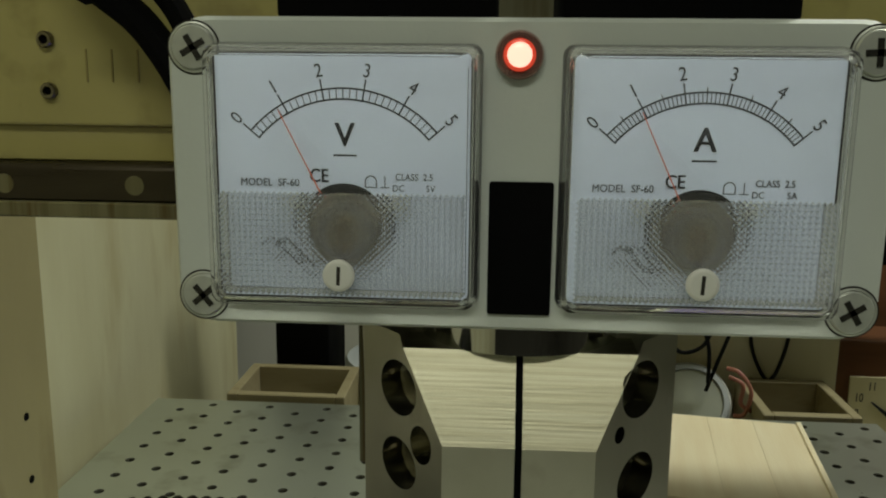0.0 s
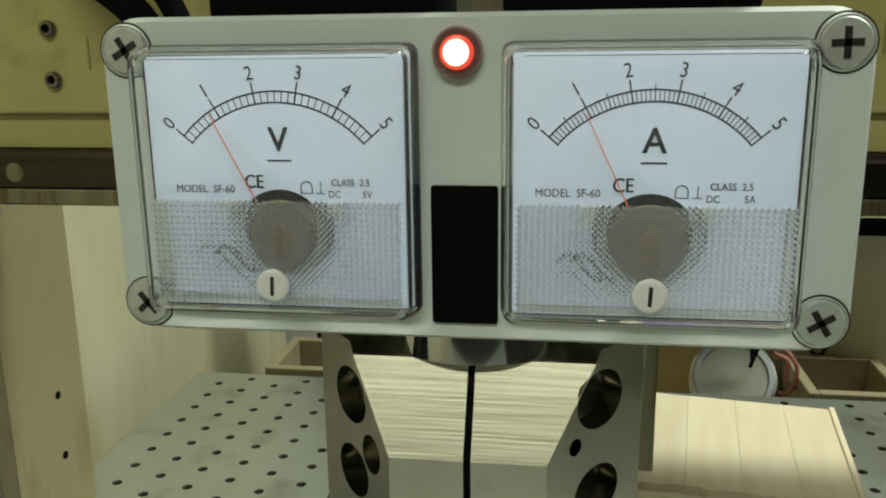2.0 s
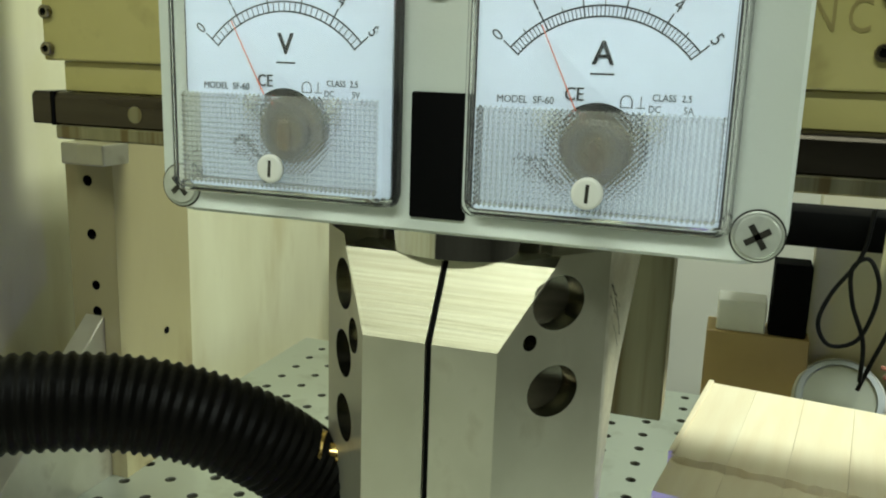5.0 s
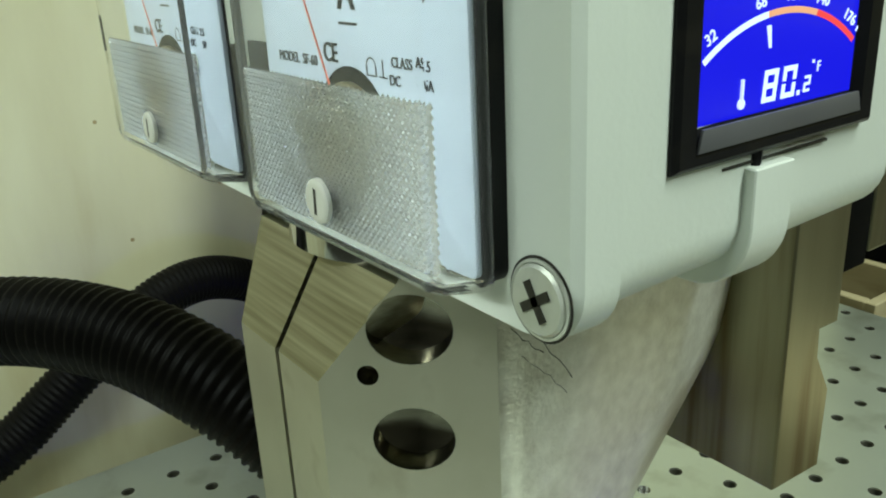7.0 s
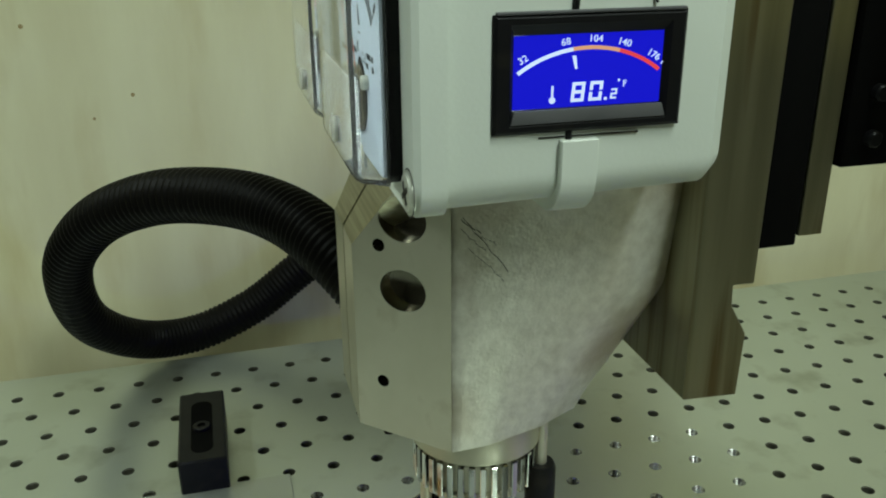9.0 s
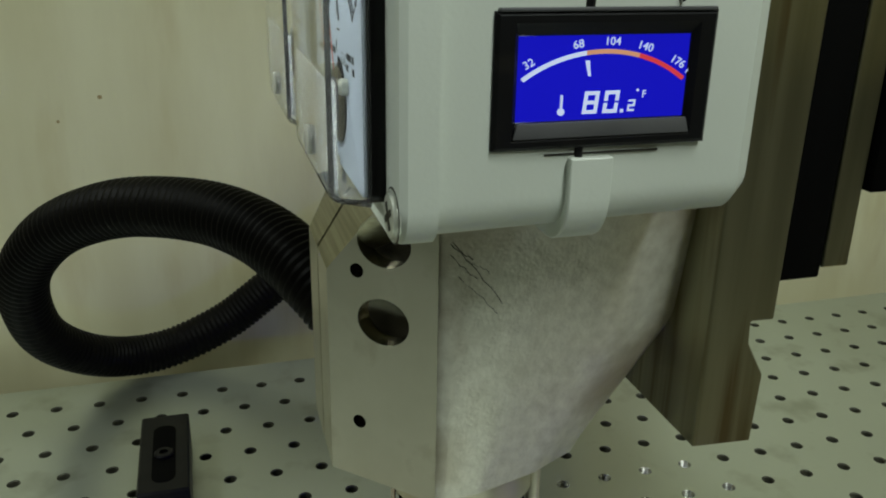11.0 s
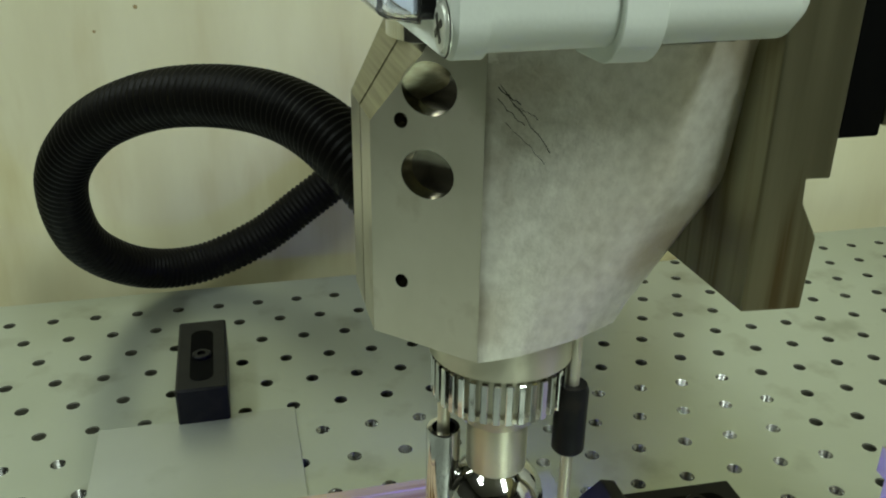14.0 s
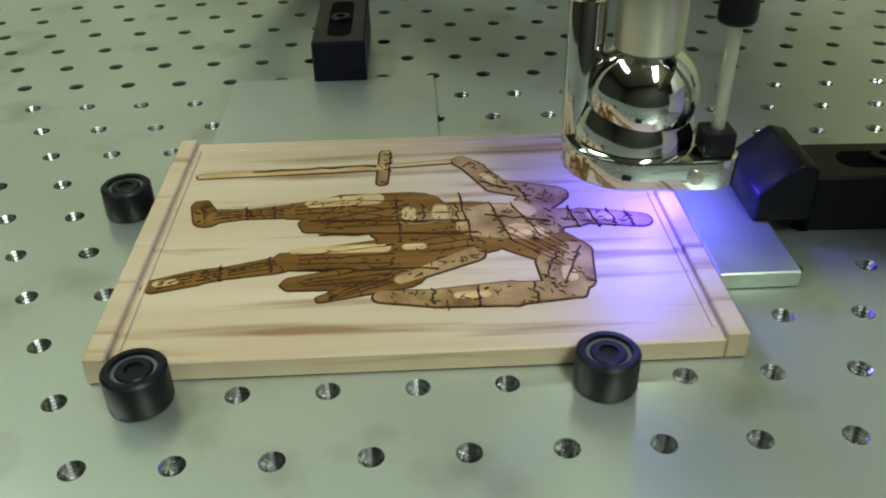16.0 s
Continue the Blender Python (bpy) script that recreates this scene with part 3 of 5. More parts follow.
    tube(bm, spline([(cx - 17, -5.2, -44), (cx - 15.2, -5.5, -42.4), (cx - 13, -5.5, -43.2), (cx - 10.5, -5.4, -46.5), (cx - 8, -5.2, -48)], 6), 0.55, 8)
    part("lead", bm, M_SLOT, mt, "dark coiled lead")
    # needle
    a = radians(-half + 2 * half * reading / 5)
    s, c = math.sin(a), math.cos(a)
    bm = bmesh.new()
    tx, tz = cx + 26.4 * s, zc + 26.4 * c
    bx, bz = cx + (tx - cx) * 0.12, zc - 5.5 + (tz - zc + 5.5) * 0.12
    poly_prism(bm, [(bx - 0.16, bz), (tx - 0.1, tz), (tx + 0.1, tz), (bx + 0.16, bz)], -6.1, -5.9, "y")
    part("needle", bm, M_RED, mt, "thin red needle")
    # clear cover: shell with a flat front and a patterned lower window
    bm = bmesh.new()
    outer = [(-3.2, 0.0, 2.4), (-9.6, 1.0, 2.4), (-11.2, 1.7, 2.6), (-11.9, 2.8, 2.8)]
    ringsv = []
    for yy, ins, rad in outer:
        ringsv.append([bm.verts.new(V(u, yy, v)) for u, v in rrect(x0 + ins, x1 - ins, z0 + ins, z1 - ins, rad, 5)])
    for p, q in zip(ringsv, ringsv[1:]):
        for i in range(len(p)):
            bm.faces.new((p[i], p[(i + 1) % len(p)], q[(i + 1) % len(q)], q[i]))
    bm.faces.new(ringsv[-1])
    inner = [(-3.2, 1.4, 1.6), (-9.4, 2.2, 1.6), (-10.6, 3.0, 1.8)]
    rv2 = []
    for yy, ins, rad in inner:
        rv2.append([bm.verts.new(V(u, yy, v)) for u, v in rrect(x0 + ins, x1 - ins, z0 + ins, z1 - ins, rad, 5)])
    for p, q in zip(rv2, rv2[1:]):
        for i in range(len(p)):
            bm.faces.new((p[i], q[i], q[(i + 1) % len(q)], p[(i + 1) % len(p)]))
    bm.faces.new(rv2[-1][::-1])
    for i in range(len(rv2[0])):
        bm.faces.new((ringsv[0][i], rv2[0][i], rv2[0][(i + 1) % len(rv2[0])], ringsv[0][(i + 1) % len(ringsv[0])]))
    cov = part("cover", bm, M_CLEAR, mt, "clear moulded plastic cover", smooth=None)
    cov.visible_shadow = False
    bm = bmesh.new()
    pitch = 1.25
    nu, nv = int((x1 - x0 - 6.4) / pitch), int((-30.0 - z0 - 3.2) / pitch)
    for iu in range(nu):
        for iv in range(nv):
            for off in (0, 0.5):
                u, v = x0 + 3.4 + (iu + off + 0.5) * pitch, z0 + 3.4 + (iv + off + 0.5) * pitch
                q = [bm.verts.new(V(u + a * pitch / 2, -9.7, v + b * pitch / 2)) for a, b in ((-1, 0), (0, -1), (1, 0), (0, 1))]
                tip = bm.verts.new(V(u, -10.45, v))
                # one lower facet of each diamond takes the shade-coloured plastic
                for k in range(4):
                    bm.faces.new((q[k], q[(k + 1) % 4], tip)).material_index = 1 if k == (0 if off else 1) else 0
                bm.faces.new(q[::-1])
    fr = part("patterned_window", bm, [M_FROST, M_FROST_SHADE], cov, "diamond-patterned translucent lower window", smooth=None)
    fr.visible_shadow = False
    # zero adjuster
    bm = bmesh.new()
    lathe(bm, (cx, -11.92, -47.3), [(3.5, 0), (3.5, 0.7), (3.1, 1.0), (2.6, 1.05)], (0, -1, 0), 28)
    zs = part("zero_screw", bm, M_WHITE, mt, "white slotted zero adjuster")
    bm = bmesh.new()
    poly_prism(bm, [(cx - 0.5, -49.3), (cx + 0.3, -49.4), (cx + 0.5, -45.3), (cx - 0.3, -45.2)], -13.0, -12.8, "y")
    part("slot", bm, M_SLOT, zs, "grey slot")
    return mt


panel_meter(-38.0, "V", "5V", 30, 0.86, "clear-covered volt meter with white dial on the case")
panel_meter(39.5, "A", "5A", 50, 0.95, "clear-covered ampere meter with white dial on the case")

# ---- thermometer display on the case side ----
XS = 78.2
lcd = thing("thermometer_display", (XS, 43, -42), "black-framed blue digital thermometer display on the case", "thermometer")


def lcd_frame():
    bm = bmesh.new()
    o = [(20.8, -42.1), (66.4, -42.1), (66.4, -14.6), (20.8, -14.6)]
    i1 = [(24.6, -40.2), (62.6, -40.2), (62.6, -16.8), (24.6, -16.8)]
    i2 = [(25.8, -36.2), (61.0, -36.2), (61.0, -19.6), (25.8, -19.6)]
    lv = []
    for pts, x in ((o, XS), (o, XS + 2.4), ([(u + (0.8 if u < 40 else -0.8), v + (0.8 if v < -30 else -0.8)) for u, v in o], XS + 3.2), (i1, XS + 3.2), (i2, XS + 1.6)):
        lv.append([bm.verts.new(V(x, u, v)) for u, v in pts])
    for a, b in zip(lv, lv[1:]):
        for k in range(4):
            bm.faces.new((a[k], a[(k + 1) % 4], b[(k + 1) % 4], b[k]))
    return bm


frame_ob = part("frame", lcd_frame(), M_BLACK, lcd, "black plastic frame", smooth=None)
bm = bmesh.new()
poly_prism(bm, [(25.6, -36.4), (61.2, -36.4), (62.2, -39.6), (24.8, -39.6)], XS + 3.0, XS + 3.5, "x", 0.1)
part("lower_lip", bm, M_BEZ, lcd, "grey sloping lip")
bm = bmesh.new()
box(bm, XS + 1.8, XS + 3.3, 21.4, 65.8, -14.7, -13.9, 0.3)
part("upper_lip", bm, M_BEZ, lcd, "grey upper edge")
bm = bmesh.new()
box(bm, XS, XS + 1.8, 25.6, 61.2, -36.4, -19.4)
screen = part("screen", bm, M_BLUE, lcd, "lit blue screen", smooth=None)
XL = XS + 1.9
for a0, a1, mt_, lb in ((-38, -8, M_LCDW, "white arc"), (-8, 16, M_LCDO, "orange arc"), (16, 40, M_LCDR, "red arc")):
    bm = bmesh.new()
    ring = []
    for i in range(15):
        a = radians(a0 + (a1 - a0) * i / 14)
        ring.append([bm.verts.new(V(XL + d, 43.2 + r * 1.06 * math.sin(a), -48.0 + r * math.cos(a))) for r in (24.9, 25.8) for d in (0,)])
    for p, q in zip(ring, ring[1:]):
        bm.faces.new((p[0], p[1], q[1], q[0]))
    part("dial_arc", bm, mt_, screen, lb)
bm = bmesh.new()
for s_, a in (("L", -42), ("32", -32), ("68", -11), ("104", 3), ("140", 17), ("176", 33), ("H", 40)):
    text_mesh(bm, s_, 2.3, side(XL, 43.2 + 27.3 * 1.06 * math.sin(radians(a)), -48.0 + 27.3 * math.cos(radians(a)), -a * 0.9))
part("scale_numbers", bm, M_LCDW, screen, "white scale numbers")
bm = bmesh.new()
poly_prism(bm, [(40.1, -27.5), (40.6, -27.5), (40.2, -24.4), (39.3, -24.4)], XL - 0.05, XL + 0.05, "x")
part("pointer", bm, M_LCDW, screen, "white pointer segment")
SEG = {"8": "abcdefg", "0": "abcdef", "2": "abged"}


def digit(bm, ch, y, z, w, h, t):
    mid = z + h / 2
    seg = {"a": (y, y + w, z + h - t, z + h), "d": (y, y + w, z, z + t), "g": (y, y + w, mid - t / 2, mid + t / 2),
           "f": (y, y + t, mid + t * 0.3, z + h - t * 0.3), "e": (y, y + t, z + t * 0.3, mid - t * 0.3), "b": (y + w - t, y + w, mid + t * 0.3, z + h - t * 0.3), "c": (y + w - t, y + w, z + t * 0.3, mid - t * 0.3)}
    for k in SEG[ch]:
        a, b, c, d = seg[k]
        sl = 0.09
        poly_prism(bm, [(a + (c - z) * sl, c), (b + (c - z) * sl, c), (b + (d - z) * sl, d), (a + (d - z) * sl, d)], XL - 0.02, XL + 0.04 + 0.004 * "abcdefg".index(k), "x")


bm = bmesh.new()
digit(bm, "8", 39.3, -35.2, 3.1, 4.6, 0.75)
digit(bm, "0", 43.6, -35.2, 3.1, 4.6, 0.75)
box(bm, XL, XL + 0.05, 47.4, 48.1, -35.2, -34.5)
digit(bm, "2", 48.9, -35.0, 1.5, 2.4, 0.4)
text_mesh(bm, "F", 2.2, side(XL, 52.3, -31.6, 0, 0.9))
box(bm, XL, XL + 0.05, 50.6, 51.1, -30.9, -30.4)
part("reading", bm, M_LCDW, screen, "white digits 80.2")
bm = bmesh.new()
tube(bm, [Vector((XL, 34.9, -34.2 + 0.2 * k)) for k in range(16)], 0.28, 6)
lathe(bm, (XL, 34.9, -34.6), [(0.75, -0.1), (0.75, 0.1)], (1, 0, 0), 14)
part("thermometer_mark", bm, M_LCDW, screen, "small white thermometer mark")

lcd.scale.y = 1.06
lcd.location.x -= 0.0008
lcd.location.y -= 0.0004

# ---- laser mount: clamp block and blasted side ----
mount = thing("laser_mount", (2, 30, -145), "split machined aluminium laser mount with drilled faces", "laser mount")
ZB = -153.0
# two front halves with a split between them; the milled slope widens upwards
YT, WT = 5.9, 10.5            # slope's top edge: depth, and how far it spreads to each side
for xa, xb, ta, tb in ((-15.6, 1.2, -15.6 - WT, 1.2), (2.9, 19.7, 2.9, 19.7 + WT)):
    bm = bmesh.new()
    box(bm, xa, xb, -6.3, 24, ZB, -88.6)
    part("clamp_jaw", bm, M_ALU, mount, "plain machined jaw", smooth=None)
    bm = bmesh.new()
    fr_ = [(xa, -6.3, -88.6), (xb, -6.3, -88.6), (tb, YT, -69), (ta, YT, -69)]
    q = [bm.verts.new(V(*p)) for p in fr_] + [bm.verts.new(V(x, 24, z)) for x, y, z in fr_]
    for f in ((0, 1, 2, 3), (4, 5, 6, 7), (0, 1, 5, 4), (1, 2, 6, 5), (2, 3, 7, 6), (3, 0, 4, 7)):
        bm.faces.new([q[i] for i in f])
    part("milled_face", bm, M_MILL, mount, "bright milled sloping face", smooth=None)
bm = bmesh.new()
poly_prism(bm, [(-4.8, ZB), (-4.8, -88.6), (7.4, -69), (24, -69), (24, ZB)], 1.2, 2.9, "x")
part("split", bm, M_MATTE, mount, "black split line", smooth=None)


# drilled slanting faces on both sides
def drilled(sign):
    # u runs back along the slant from the jaw edge, v is height
    ox = 19.7 if sign > 0 else -15.6
    bm = bmesh.new()
    wid = 34.0
    holes = [(18.0, -78.0, 7.1, 8.1), (9.6, -87.3, 2.1, 2.1), (17.6, -101.2, 6.9, 8.0), (9.6, -134.5, 2.1, 2.1)]
    if sign < 0:
        holes = [(18.2, -79.8, 7.0, 7.8), (8.6, -91.5, 4.8, 4.4), (18.0, -99.5, 6.6, 7.6), (17.0, -118, 6.6, 7.6)]
    ku, kv = 0.65, 0.76
    outline = [(0, ZB), (wid, ZB - 2), (wid, -66), (17.8, -66), (16.1, -69), (0, -88.6)]
    if sign < 0:
        outline = [(0, ZB), (wid, ZB), (wid, -66), (17.8, -66), (16.1, -69), (0, -88.6)]

    def to3d(u, v, d):
        return (ox + sign * (u * ku - d * kv), -6.3 + u * kv + d * ku, v)
    plate_holes(bm, outline, holes, to3d, 6.0)
    return bm


part("drilled_face", drilled(1), [M_ALU, M_BORE], mount, "slanting face with drilled holes", smooth=30)
part("drilled_face", drilled(-1), [M_ALU, M_BORE], mount, "slanting face with drilled holes", smooth=30)


def cast_side():
    """Blasted body: wide at the top, drawn in to a round collar below."""
    bm = bmesh.new()
    top = [(-37.7, 19.6), (41.8, 19.6), (45.0, 40), (46, 72), (42, 96), (-38, 96), (-42, 72), (-42, 40)]
    rings = []
    steps = 14
    for s in range(steps + 1):
        t = s / steps
        z = -66 + (ZB - 2 + 66) * t
        ring = []
        for i in range(48):
            a = i / 48
            # perimeter point of the upper outline
            seg = a * len(top)
            i0 = int(seg) % len(top)
            f = seg - int(seg)
            p = Vector(top[i0]).lerp(Vector(top[(i0 + 1) % len(top)]), f)
            back = max(0.0, (p.y - 20) / 76)
            y = 20 + (p.y - 20) * (1 - 0.37 * max(0.0, (t - 0.45) / 0.55))
            shrink = 1 - back * 0.36 * t
            x = 2 + (p.x - 2) * shrink
            ring.append(bm.verts.new(V(x, y, z)))
        rings.append(ring)
    for p, q in zip(rings, rings[1:]):
        for i in range(48):
            bm.faces.new((p[i], p[(i + 1) % 48], q[(i + 1) % 48], q[i]))
    bm.faces.new(rings[0])
    bm.faces.new(rings[-1][::-1])
    bmesh.ops.smooth_vert(bm, verts=[v for r in rings[1:-1] for v in r], factor=0.4, use_axis_x=True, use_axis_y=True, use_axis_z=False)
    return bm


part("blasted_body", cast_side(), M_CAST, mount, "rough blasted aluminium body", smooth=50)
bm = bmesh.new()
rod(bm, (2, 28, -69), (2, 28, -62.6), 26, None, 48)
part("round_boss", bm, M_CHROME, mount, "polished round boss")
bm = bmesh.new()
box(bm, -34, 44, 24, 86, -66.2, -61.0, 0.5)
part("top_plate", bm, M_MATTE, mount, "dark plate under the case")
bm = bmesh.new()
lathe(bm, (8, 38, -162), [(22.5, -8.5), (24.0, -8), (24.0, 8.5), (22, 9.5)], (0, 0, 1), 48)
part("collar", bm, M_ALU, mount, "turned aluminium collar")

# ---- laser nozzle ----
AX, AY = 8.0, 38.0
noz = thing("laser_nozzle", (AX, AY, -257), "chromed laser nozzle with ribbed heat sink over the plaque", "laser nozzle")
for i in range(36):
    a = 2 * math.pi * i / 36
    bm = bmesh.new()
    c, s = math.cos(a), math.sin(a)
    pts = [(17.0, -0.8), (23.2, -1.15), (23.2, 1.15), (17.0, 0.8)]
    poly_prism(bm, [(AX + r * c - o * s, AY + r * s + o * c) for r, o in pts], -186.5, -172.0, "z", 0.3, 1)
    part("fin", bm, M_CHROME, noz)
bm = bmesh.new()
lathe(bm, (AX, AY, 0), [(12, -197), (21.5, -187), (21.5, -185.2), (20.0, -184.5), (20.0, -165), (18.5, -164.6)], (0, 0, 1), 48)
part("core", bm, M_ALU, noz, "turned core of the heat sink")
bm = bmesh.new()
lathe(bm, (AX, AY, 0), [(10.4, -217), (10.6, -216), (10.6, -195), (12, -194)], (0, 0, 1), 40)
part("neck", bm, M_ALU, noz, "bare aluminium neck")
bm = bmesh.new()
lathe(bm, (AX, AY, 0), [(0.5, -256)] + [(17.5 * math.cos(radians(t)), -232 + 17.5 * math.sin(radians(t))) for t in range(-50, 61, 10)] + [(8.0, -216)], (0, 0, 1), 48)
part("bulb", bm, M_CHROME, noz, "mirror-polished bulb")


def foot():
    """Teardrop shoe: round behind, drawn to a tip where the guide rod stands."""
    c1, r1 = (AX - 2, AY - 2), 22.0
    c2, r2 = (AX + 13, AY + 21), 7.5
    d = Vector((c2[0] - c1[0], c2[1] - c1[1]))
    base = math.atan2(d.y, d.x)
    off = math.acos((r1 - r2) / d.length)
    out = []
    for i in range(33):
        a = base + off + (2 * math.pi - 2 * off) * i / 32
        out.append((c1[0] + r1 * math.cos(a), c1[1] + r1 * math.sin(a)))
    for i in range(13):
        a = base - off + 2 * off * i / 12
        out.append((c2[0] + r2 * math.cos(a), c2[1] + r2 * math.sin(a)))
    return out


bm = bmesh.new()
poly_prism(bm, foot(), -257, -247, "z", 1.0, 2)
shoe = part("shoe", bm, M_CHROME, noz, "chromed teardrop shoe")
bm = bmesh.new()
lathe(bm, (AX - 2, AY - 1, 0), [(19.8, -247), (19.5, -242), (17.5, -236), (14, -231)], (0, 0, 1), 48, False)
part("dome", bm, M_CHROME, noz, "chromed dome on the shoe")
bm = bmesh.new()
lathe(bm, (AX - 5, AY - 18, 0), [(6.0, -249), (6.0, -204), (5.7, -203.2), (4.0, -203.2), (4.0, -218)], (0, 0, 1), 28)
part("rear_tube", bm, M_CHROME, noz, "chromed upright tube")
bm = bmesh.new()
rod(bm, (AX - 5, AY - 18, -225), (AX - 5, AY - 18, -160), 2.2)
part("guide_rod", bm, M_ALU, noz)
bm = bmesh.new()
rod(bm, (AX + 13, AY + 21, -247), (AX + 13, AY + 21, -156), 2.1)
part("guide_rod", bm, M_ALU, noz, "slim steel guide rod")
bm = bmesh.new()
lathe(bm, (AX + 13, AY + 21, 0), [(4.8, -206), (5.6, -205), (5.6, -182), (4.8, -180)], (0, 0, 1), 24)
part("coupler", bm, M_BLACK, noz, "black coupler on the rod")
bm = bmesh.new()
box(bm, AX + 8, AX + 18, AY + 16, AY + 26, -247, -239, 1.0)
part("rod_socket", bm, M_BLACK, noz, "black socket of the rod")
bm = bmesh.new()
lathe(bm, (AX + 20, AY + 14, -252), [(2.4, 0), (2.4, 1.4), (1.8, 1.8)], (0.97, -0.24, 0), 20)
part("shoe_screw", bm, M_ALU, noz)

# the laser's violet glow under the shoe
gl = bpy.data.lights.new("laser_glow", "POINT")
gl.energy, gl.color, gl.shadow_soft_size = 0.42, (0.07, 0.055, 1.0), 0.006
glo = new("laser_glow", gl)
glo.location = V(AX - 12, AY + 12, -266)

# scuffs and scratches on the blasted side


def skin(y, z):
    """Outer surface of the blasted body on its +x side."""
    t = (z + 66) / (ZB - 2 + 66)
    py = 20 + (y - 20) / (1 - 0.37 * max(0.0, (t - 0.45) / 0.55))
    px = 41.8 + min(py - 20, 20) * 0.16
    return 2 + (px - 2) * (1 - (py - 20) / 76 * 0.36 * t)


rs = random.Random(9)
for y0, z0, y1, z1, r in ((23, -75, 37, -93, 0.16), (22.5, -79, 30, -86, 0.14), (24, -84, 36, -96, 0.10), (22.6, -76, 28, -80, 0.2), (26, -80, 33, -84, 0.10), (44, -83, 52, -92, 0.07), (48, -80, 46, -88, 0.06)):
    pts = []
    for k in range(9):
        f = k / 8
        y, z = y0 + (y1 - y0) * f + rs.uniform(-0.4, 0.4), z0 + (z1 - z0) * f + rs.uniform(-0.4, 0.4)
        pts.append(Vector((skin(y, z) - 0.02, y, z)))
    bm = bmesh.new()
    tube(bm, pts, lambda i, r=r: r * (0.6 + 0.6 * math.sin(i * 1.7) ** 2), 5)
    part("scratch", bm, M_SLOT, mount, "dark scratch")

# ---- Z slide behind the mount ----
slide = thing("z_slide", (20, 100, -135), "brown aged steel slide plate behind the laser mount", "slide plate")
bm = bmesh.new()
poly_prism(bm, [(94, -141), (113.6, -142), (114.3, -119.8), (108, -109), (107.6, -102), (115, -102.2), (116, 90), (94, 90)], -52, 53.7, "x", 0.5, 1)
part("plate", bm, M_STEEL, slide, "stained steel plate", smooth=None)
bm = bmesh.new()
box(bm, -48, 51, 116.5, 130, -92, 90, 1)
part("bellows", bm, M_MATTE, slide, "black bellows strip")
bm = bmesh.new()
box(bm, -46, 51, 130.5, 139, -89, 90, 0.5)
part("rear_plate", bm, M_STEEL, slide, "rear steel plate", smooth=None)
bm = bmesh.new()
box(bm, 20, 53, 140, 163, -67, 90, 1)
part("rear_block", bm, M_MATTE, slide, "black block on the rear plate")
for z in (-58, -44):
    bm = bmesh.new()
    lathe(bm, (53, 149, z), [(2.6, 0), (2.6, 2.4), (2.0, 3.0)], (1, 0, 0), 18)
    part("bolt", bm, M_BLACK, slide)
bm = bmesh.new()
lathe(bm, (14, 93.5, -133), [(1.5, 0), (1.5, 0.8)], (0, -1, 0), 16)
part("bolt_hole", bm, M_MATTE, slide)

# ---- gantry beam ----
YB = 180
BX0 = -285
beam = thing("gantry_beam", (-60, YB + 30, -70), "olive-gold gantry beam with engraved lettering above a dark rail", "gantry beam")
bm = bmesh.new()
box(bm, BX0, 420, YB, YB + 60, -27, 140, 1.2)
part("face_plate", bm, M_BRASSY, beam, "scuffed olive-gold face plate", smooth=None)
bm = bmesh.new()
poly_prism(bm, [(YB + 4, -43), (YB + 60, -43), (YB + 60, -27.2), (YB + 4, -27.2)], BX0 + 9, 420, "x", 0.6, 1)
part("lower_ledge", bm, M_BRASSY, beam, "lower ledge of the beam", smooth=None)
bm = bmesh.new()
poly_prism(bm, [(YB - 3, -60.5), (YB + 26, -60.5), (YB + 26, -43.2), (YB - 1, -43.2), (YB - 3, -45.5)], BX0 - 8, 420, "x", 0.8, 1)
rail = part("rail", bm, M_RAIL, beam, "dark steel guide rail", smooth=None)
bm = bmesh.new()
box(bm, BX0 + 8, 420, YB - 4, YB + 30, -68, -60.7, 0.8, 1)
part("rail_foot", bm, M_STEEL, beam, "bare lower edge of the rail", smooth=None)
bm = bmesh.new()
box(bm, BX0 + 5, BX0 + 8, YB - 3.6, YB + 26, -61, -43, 0.4, 1)
part("rail_clip", bm, M_MATTE, rail, "dark clip round the rail end", smooth=None)
for x in (-226, -166, -106, 135, 195, 255, 315):
    bm = bmesh.new()
    lathe(bm, (x, YB - 2.8, -53), [(4.4, 0), (4.4, 0.5)], (0, -1, 0), 20)
    part("rail_plug", bm, M_STEEL, rail)


def cap_bolt(x, z):
    bm = bmesh.new()
    lathe(bm, (x, YB, z), [(3.6, 0), (3.6, 2.4), (3.1, 3.0), (2.0, 3.0), (2.0, 1.4)], (0, -1, 0), 20)
    b = part("cap_bolt", bm, M_BOLT, beam, "socket cap bolt")
    bm = bmesh.new()
    lathe(bm, (x, YB - 1.3, z), [(2.0, 0), (2.0, 0.3)], (0, -1, 0), 6)
    part("socket", bm, M_MATTE, b)


for x in (-203, 120, 217):
    cap_bolt(x, 10)
    cap_bolt(x, -12)
for z in (17, -2, -21):
    cap_bolt(BX0 + 3.6, z)
